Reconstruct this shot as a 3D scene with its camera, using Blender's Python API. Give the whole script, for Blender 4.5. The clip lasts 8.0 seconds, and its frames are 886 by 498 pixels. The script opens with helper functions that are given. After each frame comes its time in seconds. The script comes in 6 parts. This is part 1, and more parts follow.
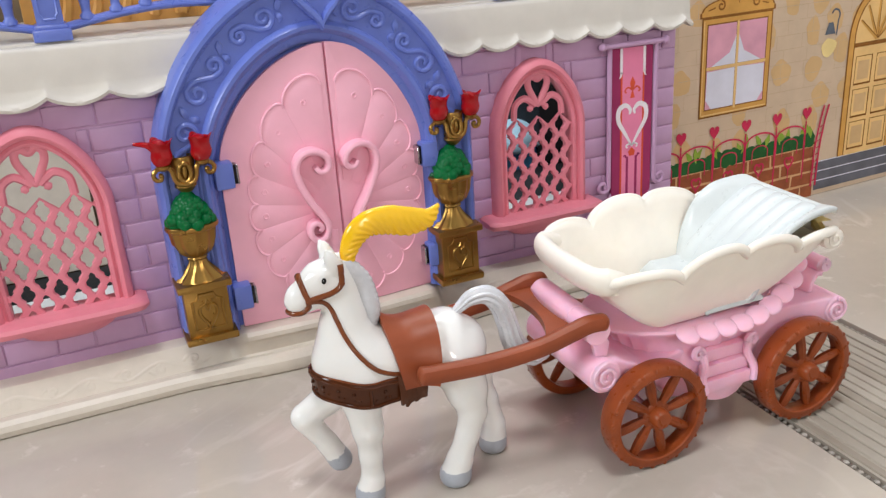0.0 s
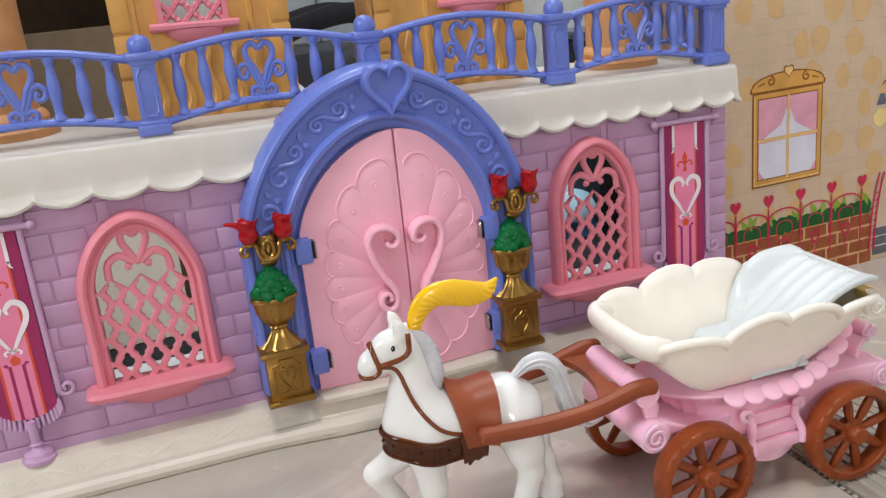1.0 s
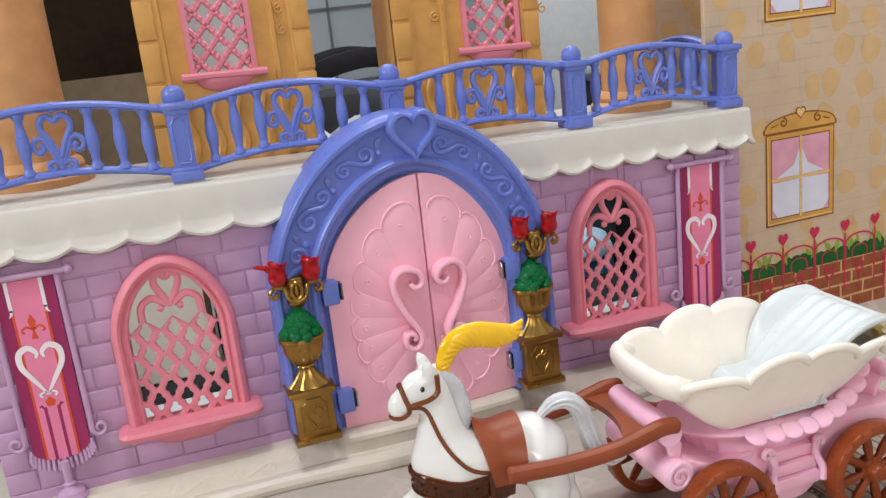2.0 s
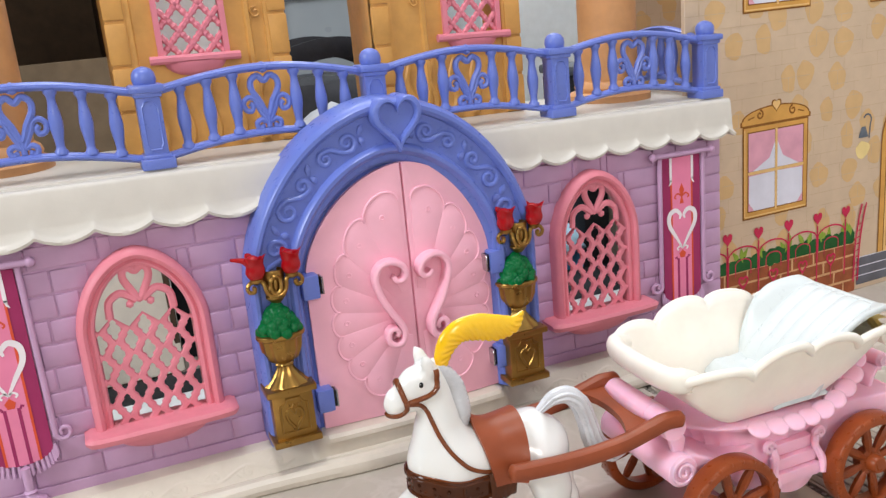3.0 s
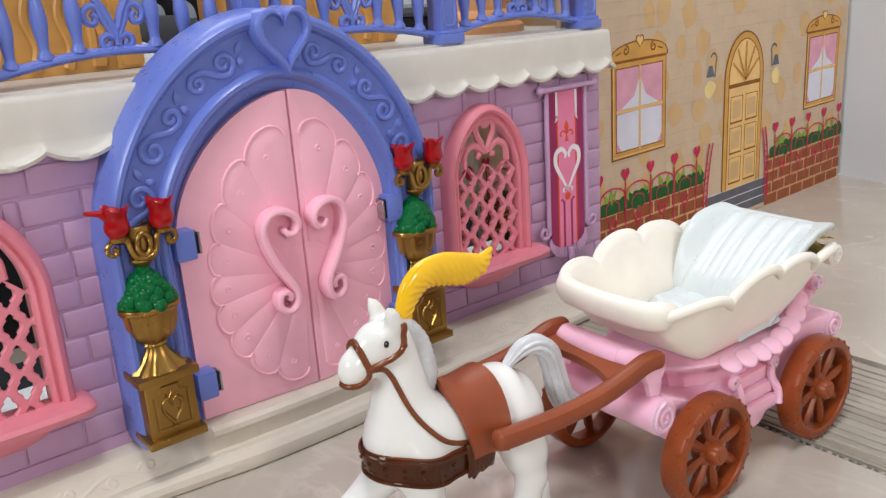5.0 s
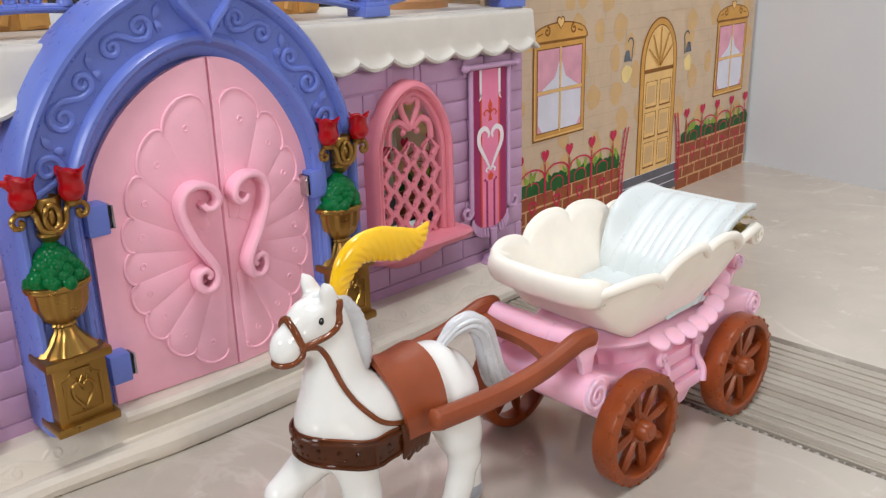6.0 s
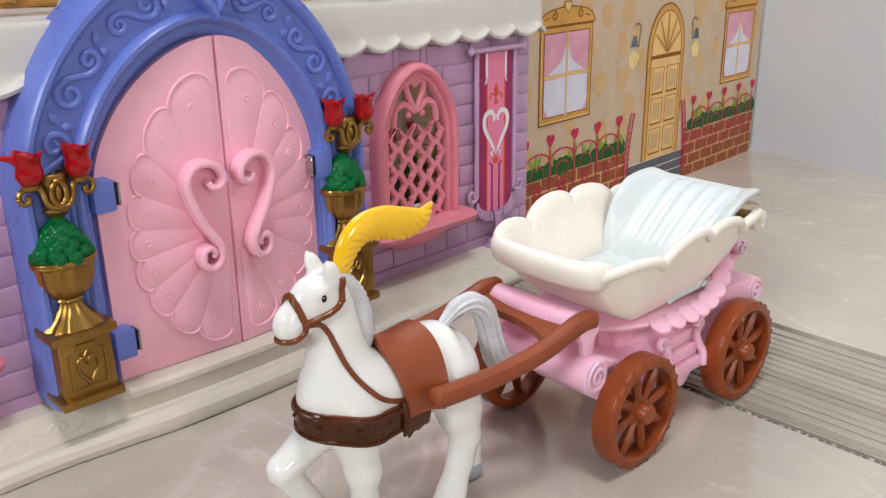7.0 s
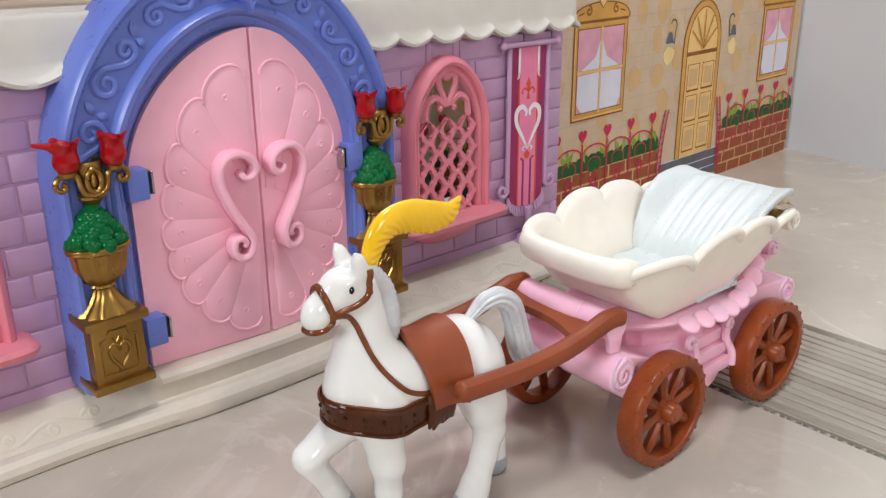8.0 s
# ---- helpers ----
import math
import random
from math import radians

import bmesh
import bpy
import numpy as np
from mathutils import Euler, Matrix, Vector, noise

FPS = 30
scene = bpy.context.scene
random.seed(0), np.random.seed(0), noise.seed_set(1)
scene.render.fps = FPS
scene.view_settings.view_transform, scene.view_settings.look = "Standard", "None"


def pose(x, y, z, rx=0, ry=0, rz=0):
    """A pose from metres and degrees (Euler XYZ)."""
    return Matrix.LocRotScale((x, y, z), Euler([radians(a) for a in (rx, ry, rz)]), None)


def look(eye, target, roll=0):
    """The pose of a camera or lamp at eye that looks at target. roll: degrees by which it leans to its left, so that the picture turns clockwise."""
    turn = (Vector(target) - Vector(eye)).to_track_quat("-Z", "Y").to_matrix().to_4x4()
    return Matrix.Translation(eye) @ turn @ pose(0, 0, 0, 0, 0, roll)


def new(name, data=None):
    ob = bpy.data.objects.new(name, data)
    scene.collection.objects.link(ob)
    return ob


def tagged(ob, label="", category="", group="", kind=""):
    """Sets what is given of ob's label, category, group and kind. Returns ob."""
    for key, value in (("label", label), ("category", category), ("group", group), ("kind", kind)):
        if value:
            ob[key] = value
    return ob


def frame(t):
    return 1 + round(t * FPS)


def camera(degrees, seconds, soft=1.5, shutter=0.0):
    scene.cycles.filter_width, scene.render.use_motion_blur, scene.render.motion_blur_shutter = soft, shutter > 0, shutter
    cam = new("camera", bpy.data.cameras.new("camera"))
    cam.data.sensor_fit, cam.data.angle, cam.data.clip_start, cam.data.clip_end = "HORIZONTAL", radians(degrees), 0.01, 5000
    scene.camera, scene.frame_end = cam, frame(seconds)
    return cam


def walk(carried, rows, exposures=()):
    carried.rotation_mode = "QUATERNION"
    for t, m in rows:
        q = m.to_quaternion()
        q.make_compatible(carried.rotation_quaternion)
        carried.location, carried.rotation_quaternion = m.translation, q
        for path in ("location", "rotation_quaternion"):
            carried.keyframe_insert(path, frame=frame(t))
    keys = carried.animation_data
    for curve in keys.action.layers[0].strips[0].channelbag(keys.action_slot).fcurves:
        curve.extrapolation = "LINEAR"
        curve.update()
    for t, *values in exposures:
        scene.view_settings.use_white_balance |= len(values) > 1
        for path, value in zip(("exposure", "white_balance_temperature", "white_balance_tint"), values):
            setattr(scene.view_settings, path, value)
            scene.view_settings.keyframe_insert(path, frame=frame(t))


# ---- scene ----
cam = camera(52.98, 8.0, soft=1.35)
PATH = [
    (0, (-0.12049, -0.42192, 0.22625), (0.05803, 0.00653, 0.04033), -3.805),
    (0.5, (-0.12039, -0.44094, 0.23549), (0.02690, 0.00518, 0.06436), -5.518),
    (1, (-0.12633, -0.45190, 0.24103), (0.02170, 0.00160, 0.09128), -5.824),
    (1.5, (-0.13297, -0.46033, 0.24716), (0.01445, -0.00233, 0.11112), -6.102),
    (1.7, (-0.13400, -0.46197, 0.25041), (0.01171, -0.00243, 0.11777), -6.215),
    (2.8, (-0.14855, -0.44098, 0.24378), (0.01675, 0.01237, 0.11285), -5.627),
    (3, (-0.15318, -0.43618, 0.24216), (0.02414, 0.01174, 0.10826), -5.362),
    (3.5, (-0.16573, -0.41309, 0.23009), (0.04427, 0.01922, 0.09220), -5.198),
    (4, (-0.17344, -0.38971, 0.22158), (0.06177, 0.02693, 0.07638), -5.121),
    (4.5, (-0.18157, -0.36676, 0.21613), (0.08079, 0.03194, 0.06713), -4.852),
    (5, (-0.19000, -0.34658, 0.21128), (0.10268, 0.02865, 0.05787), -3.872),
    (5.2, (-0.18995, -0.34050, 0.20878), (0.11556, 0.02392, 0.05429), -3.315),
    (6.3, (-0.19526, -0.33335, 0.20487), (0.13760, 0.00125, 0.03978), -1.241),
    (6.5, (-0.19589, -0.33369, 0.20446), (0.13612, 0.00104, 0.03795), -1.205),
    (7, (-0.19459, -0.33568, 0.20393), (0.13252, 0.00193, 0.03357), -0.823),
    (7.5, (-0.19449, -0.33688, 0.20421), (0.12301, 0.00864, 0.03156), -0.571),
    (8, (-0.19430, -0.33687, 0.20422), (0.11926, 0.01185, 0.03081), -0.453),
]
walk(cam, [(t, look(eye, target, roll)) for t, eye, target, roll in PATH],
     [(0.0, -0.16), (1.0, -0.25), (1.5, -0.25), (3.0, -0.03), (3.5, 0.0), (4.5, 0.03), (5.0, -0.21), (5.2, -0.22), (6.3, -0.20), (8.0, -0.22)])

# ---- world and light ----
world = bpy.data.worlds.new("daylight")
scene.world = world
world.use_nodes = True
wt = world.node_tree
sky = wt.nodes.new("ShaderNodeTexSky")
sky.sky_type = "NISHITA"
sky.sun_disc = False
sky.sun_elevation, sky.sun_rotation = radians(40), radians(200)
wt.links.new(sky.outputs[0], wt.nodes["Background"].inputs[0])
wt.nodes["Background"].inputs[1].default_value = 0.05


def area_lamp(name, eye, target, sx, sy, watts, colour):
    data = bpy.data.lights.new(name, "AREA")
    data.shape, data.size, data.size_y, data.energy, data.color = "RECTANGLE", sx, sy, watts, colour
    ob = new(name, data)
    ob.matrix_world = look(eye, target)
    return ob


# daylight in the openings of the two windows, and the flat ceiling lamp
area_lamp("window_light", (-0.5, -2.36, 1.0), (0.05, -0.1, 0.1), 0.42, 0.5, 14, (1.0, 0.915, 0.83))
area_lamp("side_window_light", (-2.5, -0.72, 1.45), (0.0, -0.15, 0.1), 0.8, 0.8, 46, (0.92, 0.97, 1.0))
area_lamp("ceiling_light_glow", (-0.25, -0.6, 2.42), (-0.25, -0.6, 0.0), 0.45, 0.45, 27, (0.97, 0.97, 1.0))
# added fill from behind, brightens the things at the back of the castle
area_lamp("rear_window_light", (0.22, 0.74, 1.4), (-0.1, 0.1, 0.1), 0.9, 1.1, 19, (0.93, 0.97, 1.0))
scene.view_settings.exposure = 0.0

# ---- materials ----
MM = 0.001


def nodes_of(name):
    m = bpy.data.materials.new(name)
    m.use_nodes = True
    t = m.node_tree
    return m, t, t.nodes["Principled BSDF"]


def noise_node(t, scale, detail=3.0, rough=0.55):
    tc = t.nodes.new("ShaderNodeTexCoord")
    n = t.nodes.new("ShaderNodeTexNoise")
    n.inputs["Scale"].default_value, n.inputs["Detail"].default_value, n.inputs["Roughness"].default_value = scale, detail, rough
    t.links.new(tc.outputs["Object"], n.inputs["Vector"])
    return n


def ramp_node(t, src, stops):
    r = t.nodes.new("ShaderNodeValToRGB")
    while len(r.color_ramp.elements) < len(stops):
        r.color_ramp.elements.new(0.5)
    for e, (p, c) in zip(r.color_ramp.elements, stops):
        e.position, e.color = p, (*c, 1)
    t.links.new(src, r.inputs[0])
    return r


def plastic(name, colour, rough=0.38, vary=0.06, bump=0.12, coat=0.0, sss=0.0, metal=0.0, scale=90.0, fine=1400.0, spec=0.42):
    """Moulded or painted surface: colour drifting a little, fine mould grain, patchy gloss."""
    m, t, b = nodes_of(name)
    big = noise_node(t, scale, 4.0)
    lo = tuple(max(0.0, c * (1 - vary)) for c in colour)
    hi = tuple(min(1.0, c * (1 + vary)) for c in colour)
    t.links.new(ramp_node(t, big.outputs[0], [(0.3, lo), (0.7, hi)]).outputs[0], b.inputs["Base Color"])
    mr = t.nodes.new("ShaderNodeMapRange")
    mr.inputs[3].default_value, mr.inputs[4].default_value = max(0.03, rough - 0.08), rough + 0.08
    t.links.new(noise_node(t, scale * 3.3, 2.0).outputs[0], mr.inputs[0])
    t.links.new(mr.outputs[0], b.inputs["Roughness"])
    bp = t.nodes.new("ShaderNodeBump")
    bp.inputs["Strength"].default_value, bp.inputs["Distance"].default_value = bump, 0.0003
    t.links.new(noise_node(t, fine, 2.0).outputs[0], bp.inputs["Height"])
    t.links.new(bp.outputs[0], b.inputs["Normal"])
    b.inputs["Metallic"].default_value = metal
    b.inputs["Coat Weight"].default_value = coat
    b.inputs["Specular IOR Level"].default_value = spec
    b.inputs["Coat Roughness"].default_value = 0.08
    if sss:
        b.inputs["Subsurface Weight"].default_value = sss
        b.inputs["Subsurface Radius"].default_value = (0.004, 0.003, 0.0025)
        b.inputs["Subsurface Scale"].default_value = 1.0
    return m


def printed(name, colour, vary=0.07, rough=0.42, scale=60.0):
    return plastic(name, colour, rough, vary, 0.05, 0.0, 0.0, 0.0, scale, 900.0, 0.15)


LILAC = plastic("lilac_plastic", (0.51, 0.315, 0.49), 0.42, 0.04)
BLUE = plastic("periwinkle_plastic", (0.135, 0.190, 0.56), 0.3, 0.04, 0.02)
PINK_DOOR = plastic("pink_door_plastic", (0.93, 0.48, 0.599), 0.40, 0.03)
ROSE_FRAME = plastic("rose_pink_plastic", (0.72, 0.225, 0.285), 0.40, 0.05)
IVORY = plastic("ivory_plastic", (0.61, 0.575, 0.52), 0.38, 0.03)
STEPWHITE = plastic("warm_white_step_plastic", (0.62, 0.56, 0.475), 0.38, 0.05, 0.15)
GOLD = plastic("antique_gold_paint", (0.34, 0.195, 0.05), 0.3, 0.09, 0.0, 0.0, 0.0, 0.9, 45.0)
GREEN = plastic("glossy_green_plastic", (0.0, 0.12, 0.03), 0.14, 0.12, 0.0, 0.0, spec=0.22)
RED = plastic("glossy_red_paint", (0.36, 0.003, 0.006), 0.14, 0.12, 0.0, 0.0, spec=0.4)
OCHRE = plastic("ochre_plastic", (0.62, 0.315, 0.08), 0.45, 0.10)
TERRACOTTA = plastic("terracotta_plastic", (0.58, 0.285, 0.115), 0.45, 0.10)
TUBCREAM = plastic("cream_plastic", (0.865, 0.81, 0.72), 0.33, 0.03, 0.05, 0.0, 0.1)
SEATWHITE = plastic("pearl_white_plastic", (0.62, 0.66, 0.66), 0.3, 0.008, 0.0, 0.15)
CARPINK = plastic("bubblegum_plastic", (1.0, 0.53, 0.68), 0.33, 0.03, 0.05, 0.0, 0.6)
BROWN = plastic("saddle_brown_plastic", (0.26, 0.060, 0.022), 0.36, 0.10, 0.15, spec=0.3)
WHEELBROWN = plastic("wheel_brown_plastic", (0.25, 0.052, 0.0125), 0.30, 0.2, 0.2, spec=0.3)
HORSEWHITE = plastic("glossy_white_plastic", (0.78, 0.77, 0.745), 0.09, 0.02, 0.0, 0.4, 0.08)
MANEGREY = plastic("pale_grey_paint", (0.58, 0.585, 0.61), 0.26, 0.08, 0.0, 0.2)
HOOFGREY = plastic("hoof_grey_paint", (0.36, 0.38, 0.42), 0.3, 0.08)
BELT = plastic("dark_brown_paint", (0.07, 0.02, 0.007), 0.14, 0.2, 0.0, 0.0, spec=0.25)
STRAP = plastic("strap_brown_paint", (0.17, 0.045, 0.013), 0.16, 0.25, 0.0, 0.0, spec=0.35)
YELLOW = plastic("glossy_yellow_paint", (0.90, 0.52, 0.008), 0.2, 0.06, 0.0, 0.4)
BLACK = plastic("black_paint", (0.006, 0.006, 0.007), 0.15, 0.1, 0.0)
DARK = plastic("black_cloth", (0.012, 0.013, 0.018), 0.75, 0.3, 0.5)
STEELPIN = plastic("steel_pin", (0.5, 0.5, 0.5), 0.25, 0.1, 0.0, 0.0, 0.0, 1.0)
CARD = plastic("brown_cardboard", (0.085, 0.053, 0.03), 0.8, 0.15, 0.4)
BEIGECARD = plastic("beige_card", (0.74, 0.68, 0.57), 0.7, 0.06, 0.2)
INNERWHITE = plastic("white_floor_plastic", (0.84, 0.86, 0.88), 0.4, 0.03)
CARTONWHITE = plastic("white_card", (0.78, 0.79, 0.80), 0.7, 0.03, 0.2)
WHITECLOTH = plastic("white_towel", (0.48, 0.50, 0.53), 0.9, 0.1, 0.8, scale=40.0)
BLUECLOTH = plastic("blue_cloth", (0.05, 0.22, 0.42), 0.8, 0.3, 0.6)
CYANPLASTIC = plastic("cyan_plastic", (0.16, 0.55, 0.78), 0.5, 0.25)
SKYCLOTH = plastic("sky_blue_cloth", (0.42, 0.66, 0.82), 0.8, 0.12, 0.6)
PALEBLUE = plastic("pale_blue_enamel", (0.76, 0.81, 0.84), 0.4, 0.05)
GREYBOX = plastic("grey_plastic", (0.10, 0.11, 0.13), 0.5, 0.2)
WALLPAINT = plastic("white_wall_paint", (0.58, 0.585, 0.605), 0.7, 0.04, 0.3, scale=3.0, fine=260.0)
# dark greige for the unseen walls and ceiling, to keep bounced light low
LOWBOUNCE = plastic("greige_wall_paint", (0.11, 0.10, 0.09), 0.8, 0.04, 0.3, scale=3.0, fine=260.0)
WALLTILE = plastic("grey_white_wall_tile", (0.31, 0.345, 0.37), 0.3, 0.06, scale=8.0)

P_STONE = printed("print_cream_stone", (0.61, 0.465, 0.33), 0.05)
P_LINE = printed("print_stone_joint", (0.55, 0.41, 0.275), 0.1)
P_SPOT = printed("print_orange_stone", (0.64, 0.42, 0.205), 0.06)
P_FRAME = printed("print_gold_frame", (0.64, 0.34, 0.085), 0.12)
P_FRAMEDK = printed("print_gold_shadow", (0.26, 0.105, 0.02), 0.1)
P_FRAMELT = printed("print_gold_light", (0.80, 0.52, 0.21), 0.08)
P_PANE = printed("print_pink_pane", (0.72, 0.36, 0.46), 0.1)
P_CURTAIN = printed("print_pale_curtain", (0.70, 0.70, 0.80), 0.06)
P_RED = printed("print_crimson", (0.55, 0.03, 0.085), 0.1)
P_HEDGE = printed("print_dark_green", (0.018, 0.10, 0.025), 0.25)
P_LEAF = printed("print_leaf_green", (0.25, 0.36, 0.05), 0.2)
P_BRICK = printed("print_brick", (0.30, 0.088, 0.036), 0.18, scale=120.0)
P_MORTAR = printed("print_mortar", (0.62, 0.36, 0.18), 0.1)
P_STEP = printed("print_grey_step", (0.13, 0.13, 0.15), 0.2)
P_LAMP = printed("print_lamp_blue_grey", (0.12, 0.14, 0.17), 0.2)
P_GLOW = printed("print_lamp_yellow", (0.82, 0.64, 0.28), 0.08)
F_PINK = printed("flag_pink", (0.78, 0.23, 0.38), 0.05)
F_DARK = printed("flag_magenta", (0.33, 0.035, 0.12), 0.08)
F_ORANGE = printed("flag_orange", (0.66, 0.09, 0.04), 0.05)
F_WHITE = printed("flag_white", (0.82, 0.76, 0.80), 0.04)


def marble(name, base, vein, rough):
    m, t, b = nodes_of(name)
    warp = noise_node(t, 5.0, 5.0, 0.6)
    cloud = noise_node(t, 11.0, 6.0, 0.62)
    wave = t.nodes.new("ShaderNodeTexNoise")
    wave.inputs["Scale"].default_value, wave.inputs["Detail"].default_value = 7.0, 8.0
    wave.inputs["Distortion"].default_value = 1.6
    tc = t.nodes.new("ShaderNodeTexCoord")
    t.links.new(tc.outputs["Object"], wave.inputs["Vector"])
    lo = tuple(c * 0.84 for c in base)
    c1 = ramp_node(t, cloud.outputs[0], [(0.32, lo), (0.68, base)])
    c2 = ramp_node(t, wave.outputs[0], [(0.478, (0, 0, 0)), (0.5, (1, 1, 1)), (0.522, (0, 0, 0))])
    mul = t.nodes.new("ShaderNodeMath")
    mul.operation = "MULTIPLY"
    t.links.new(c2.outputs[0], mul.inputs[0])
    t.links.new(ramp_node(t, warp.outputs[0], [(0.45, (0, 0, 0)), (0.75, (0.6, 0.6, 0.6))]).outputs[0], mul.inputs[1])
    mix = t.nodes.new("ShaderNodeMix")
    mix.data_type = "RGBA"
    t.links.new(mul.outputs[0], mix.inputs[0])
    t.links.new(c1.outputs[0], mix.inputs[6])
    mix.inputs[7].default_value = (*vein, 1)
    fleck = t.nodes.new("ShaderNodeMix")
    fleck.data_type = "RGBA"
    t.links.new(ramp_node(t, noise_node(t, 52.0, 7.0, 0.66).outputs[0], [(0.60, (0, 0, 0)), (0.74, (0.55, 0.55, 0.55))]).outputs[0], fleck.inputs[0])
    t.links.new(mix.outputs[2], fleck.inputs[6])
    fleck.inputs[7].default_value = (*vein, 1)
    t.links.new(fleck.outputs[2], b.inputs["Base Color"])
    mr = t.nodes.new("ShaderNodeMapRange")
    mr.inputs[3].default_value, mr.inputs[4].default_value = rough * 0.7, rough * 1.5
    t.links.new(noise_node(t, 30.0, 4.0).outputs[0], mr.inputs[0])
    t.links.new(mr.outputs[0], b.inputs["Roughness"])
    return m


MARBLE = marble("polished_cream_marble", (0.56, 0.505, 0.435), (0.80, 0.76, 0.71), 0.085)
RIBTILE = marble("ribbed_beige_stone", (0.40, 0.355, 0.295), (0.32, 0.28, 0.23), 0.4)
RIBDARK = marble("ribbed_taupe_stone", (0.33, 0.285, 0.23), (0.38, 0.33, 0.27), 0.42)
GROUT = plastic("grey_grout", (0.20, 0.175, 0.145), 0.8, 0.2, 0.4)
BEADSTONE = plastic("pale_bead_glaze", (0.36, 0.33, 0.29), 0.25, 0.4)

# ---- building helpers, in millimetres ----


def thing(name, label, category, at=(0, 0, 0), turn=0.0, group="", kind=""):
    ob = new(name)
    ob.empty_display_size = 0.01
    ob.matrix_world = pose(at[0] * MM, at[1] * MM, at[2] * MM, 0, 0, turn)
    return tagged(ob, label, category, group, kind)


def mesh_of(name, bm, mats, smooth=40.0):
    bmesh.ops.recalc_face_normals(bm, faces=bm.faces)
    me = bpy.data.meshes.new(name)
    for v in bm.verts:
        v.co *= MM
    for f in bm.faces:
        f.smooth = smooth > 0
    if smooth > 0:
        lim = radians(smooth)
        for e in bm.edges:
            if len(e.link_faces) == 2 and e.calc_face_angle(0.0) > lim:
                e.smooth = False
    bm.to_mesh(me)
    bm.free()
    for m in mats if isinstance(mats, (list, tuple)) else [mats]:
        me.materials.append(m)
    return me


def part(name, bm, material, parent=None, label="", smooth=40.0, at=None, turn=0.0):
    ob = new(name, mesh_of(name, bm, material, smooth))
    if parent is not None:
        ob.parent = parent
    if at is not None:
        ob.matrix_local = pose(at[0] * MM, at[1] * MM, at[2] * MM, 0, 0, turn)
    return tagged(ob, label) if label else ob


def box(bm, x0, x1, y0, y1, z0, z1, bev=0.0, seg=2):
    r = bmesh.ops.create_cube(bm, size=1.0)
    for v in r["verts"]:
        v.co = Vector(((x0 + x1) / 2 + v.co.x * (x1 - x0), (y0 + y1) / 2 + v.co.y * (y1 - y0), (z0 + z1) / 2 + v.co.z * (z1 - z0)))
    if bev > 0:
        es = list({e for v in r["verts"] for e in v.link_edges})
        bmesh.ops.bevel(bm, geom=es, offset=bev, segments=seg, affect="EDGES", profile=0.6)
    return bm


def grid_faces(bm, rows, close_u=False, close_v=False, mat=0):
    """Quads between rows of points."""
    vs = [[bm.verts.new(p) for p in row] for row in rows]
    nu, nv = len(vs), len(vs[0])
    for i in range(nu if close_u else nu - 1):
        for j in range(nv if close_v else nv - 1):
            a, b, c, d = vs[i][j], vs[(i + 1) % nu][j], vs[(i + 1) % nu][(j + 1) % nv], vs[i][(j + 1) % nv]
            bm.faces.new((a, b, c, d)).material_index = mat
    return vs


def lathe(bm, prof, cx=0.0, cy=0.0, cz=0.0, seg=24, sx=1.0, sy=1.0, wave=0.0, lobes=0, mat=0):
    rows = []
    for r, z in prof:
        row = []
        for k in range(seg):
            a = 2 * math.pi * k / seg
            q = r * (1 + wave * math.cos(lobes * a))
            row.append((cx + q * math.cos(a) * sx, cy + q * math.sin(a) * sy, cz + z))
        rows.append(row)
    vs = grid_faces(bm, rows, close_v=True, mat=mat)
    if prof[0][0] > 0.01:
        bm.faces.new(vs[0][::-1]).material_index = mat
    if prof[-1][0] > 0.01:
        bm.faces.new(vs[-1]).material_index = mat
    return bm


def smooth_path(pts, n=8, closed=False):
    """Catmull-Rom through the points."""
    pts = [Vector(p) for p in pts]
    out, m = [], len(pts)
    for i in range(m if closed else m - 1):
        p1, p2 = pts[i], pts[(i + 1) % m]
        p0 = pts[(i - 1) % m] if closed or i > 0 else p1 * 2 - p2
        p3 = pts[(i + 2) % m] if closed or i + 2 < m else p2 * 2 - p1
        for k in range(n):
            s = k / n
            out.append(0.5 * ((2 * p1) + (p2 - p0) * s + (2 * p0 - 5 * p1 + 4 * p2 - p3) * s * s + (3 * p1 - p0 - 3 * p2 + p3) * s ** 3))
    if not closed:
        out.append(pts[-1])
    return out


def tube(bm, pts, radius, seg=8, closed=False, flat=1.0, up=(0, 1, 0), mat=0, shape=None):
    """A swept round or oval bar; radius a number or one for each point; up: the axis along which flat scales."""
    pts = [Vector(p) for p in pts]
    n, up = len(pts), Vector(up)
    rows = []
    for i, p in enumerate(pts):
        d = (pts[(i + 1) % n] - pts[i - 1]) if closed or 0 < i < n - 1 else (pts[1] - pts[0] if i == 0 else pts[-1] - pts[-2])
        d = d.normalized()
        b = (up - d * up.dot(d))
        b = b.normalized() if b.length > 1e-4 else d.orthogonal().normalized()
        c = d.cross(b)
        r = radius[i] if isinstance(radius, (list, tuple)) else radius
        row = []
        for k in range(seg):
            a = 2 * math.pi * (k + 0.5) / seg
            q = r * (shape(a, i / max(1, n - 1)) if shape else 1.0)
            row.append(p + b * (math.cos(a) * q * flat) + c * (math.sin(a) * q))
        rows.append(row)
    vs = grid_faces(bm, rows, close_u=closed, close_v=True, mat=mat)
    if not closed:
        bm.faces.new(vs[0][::-1]).material_index = mat
        bm.faces.new(vs[-1]).material_index = mat
    return bm


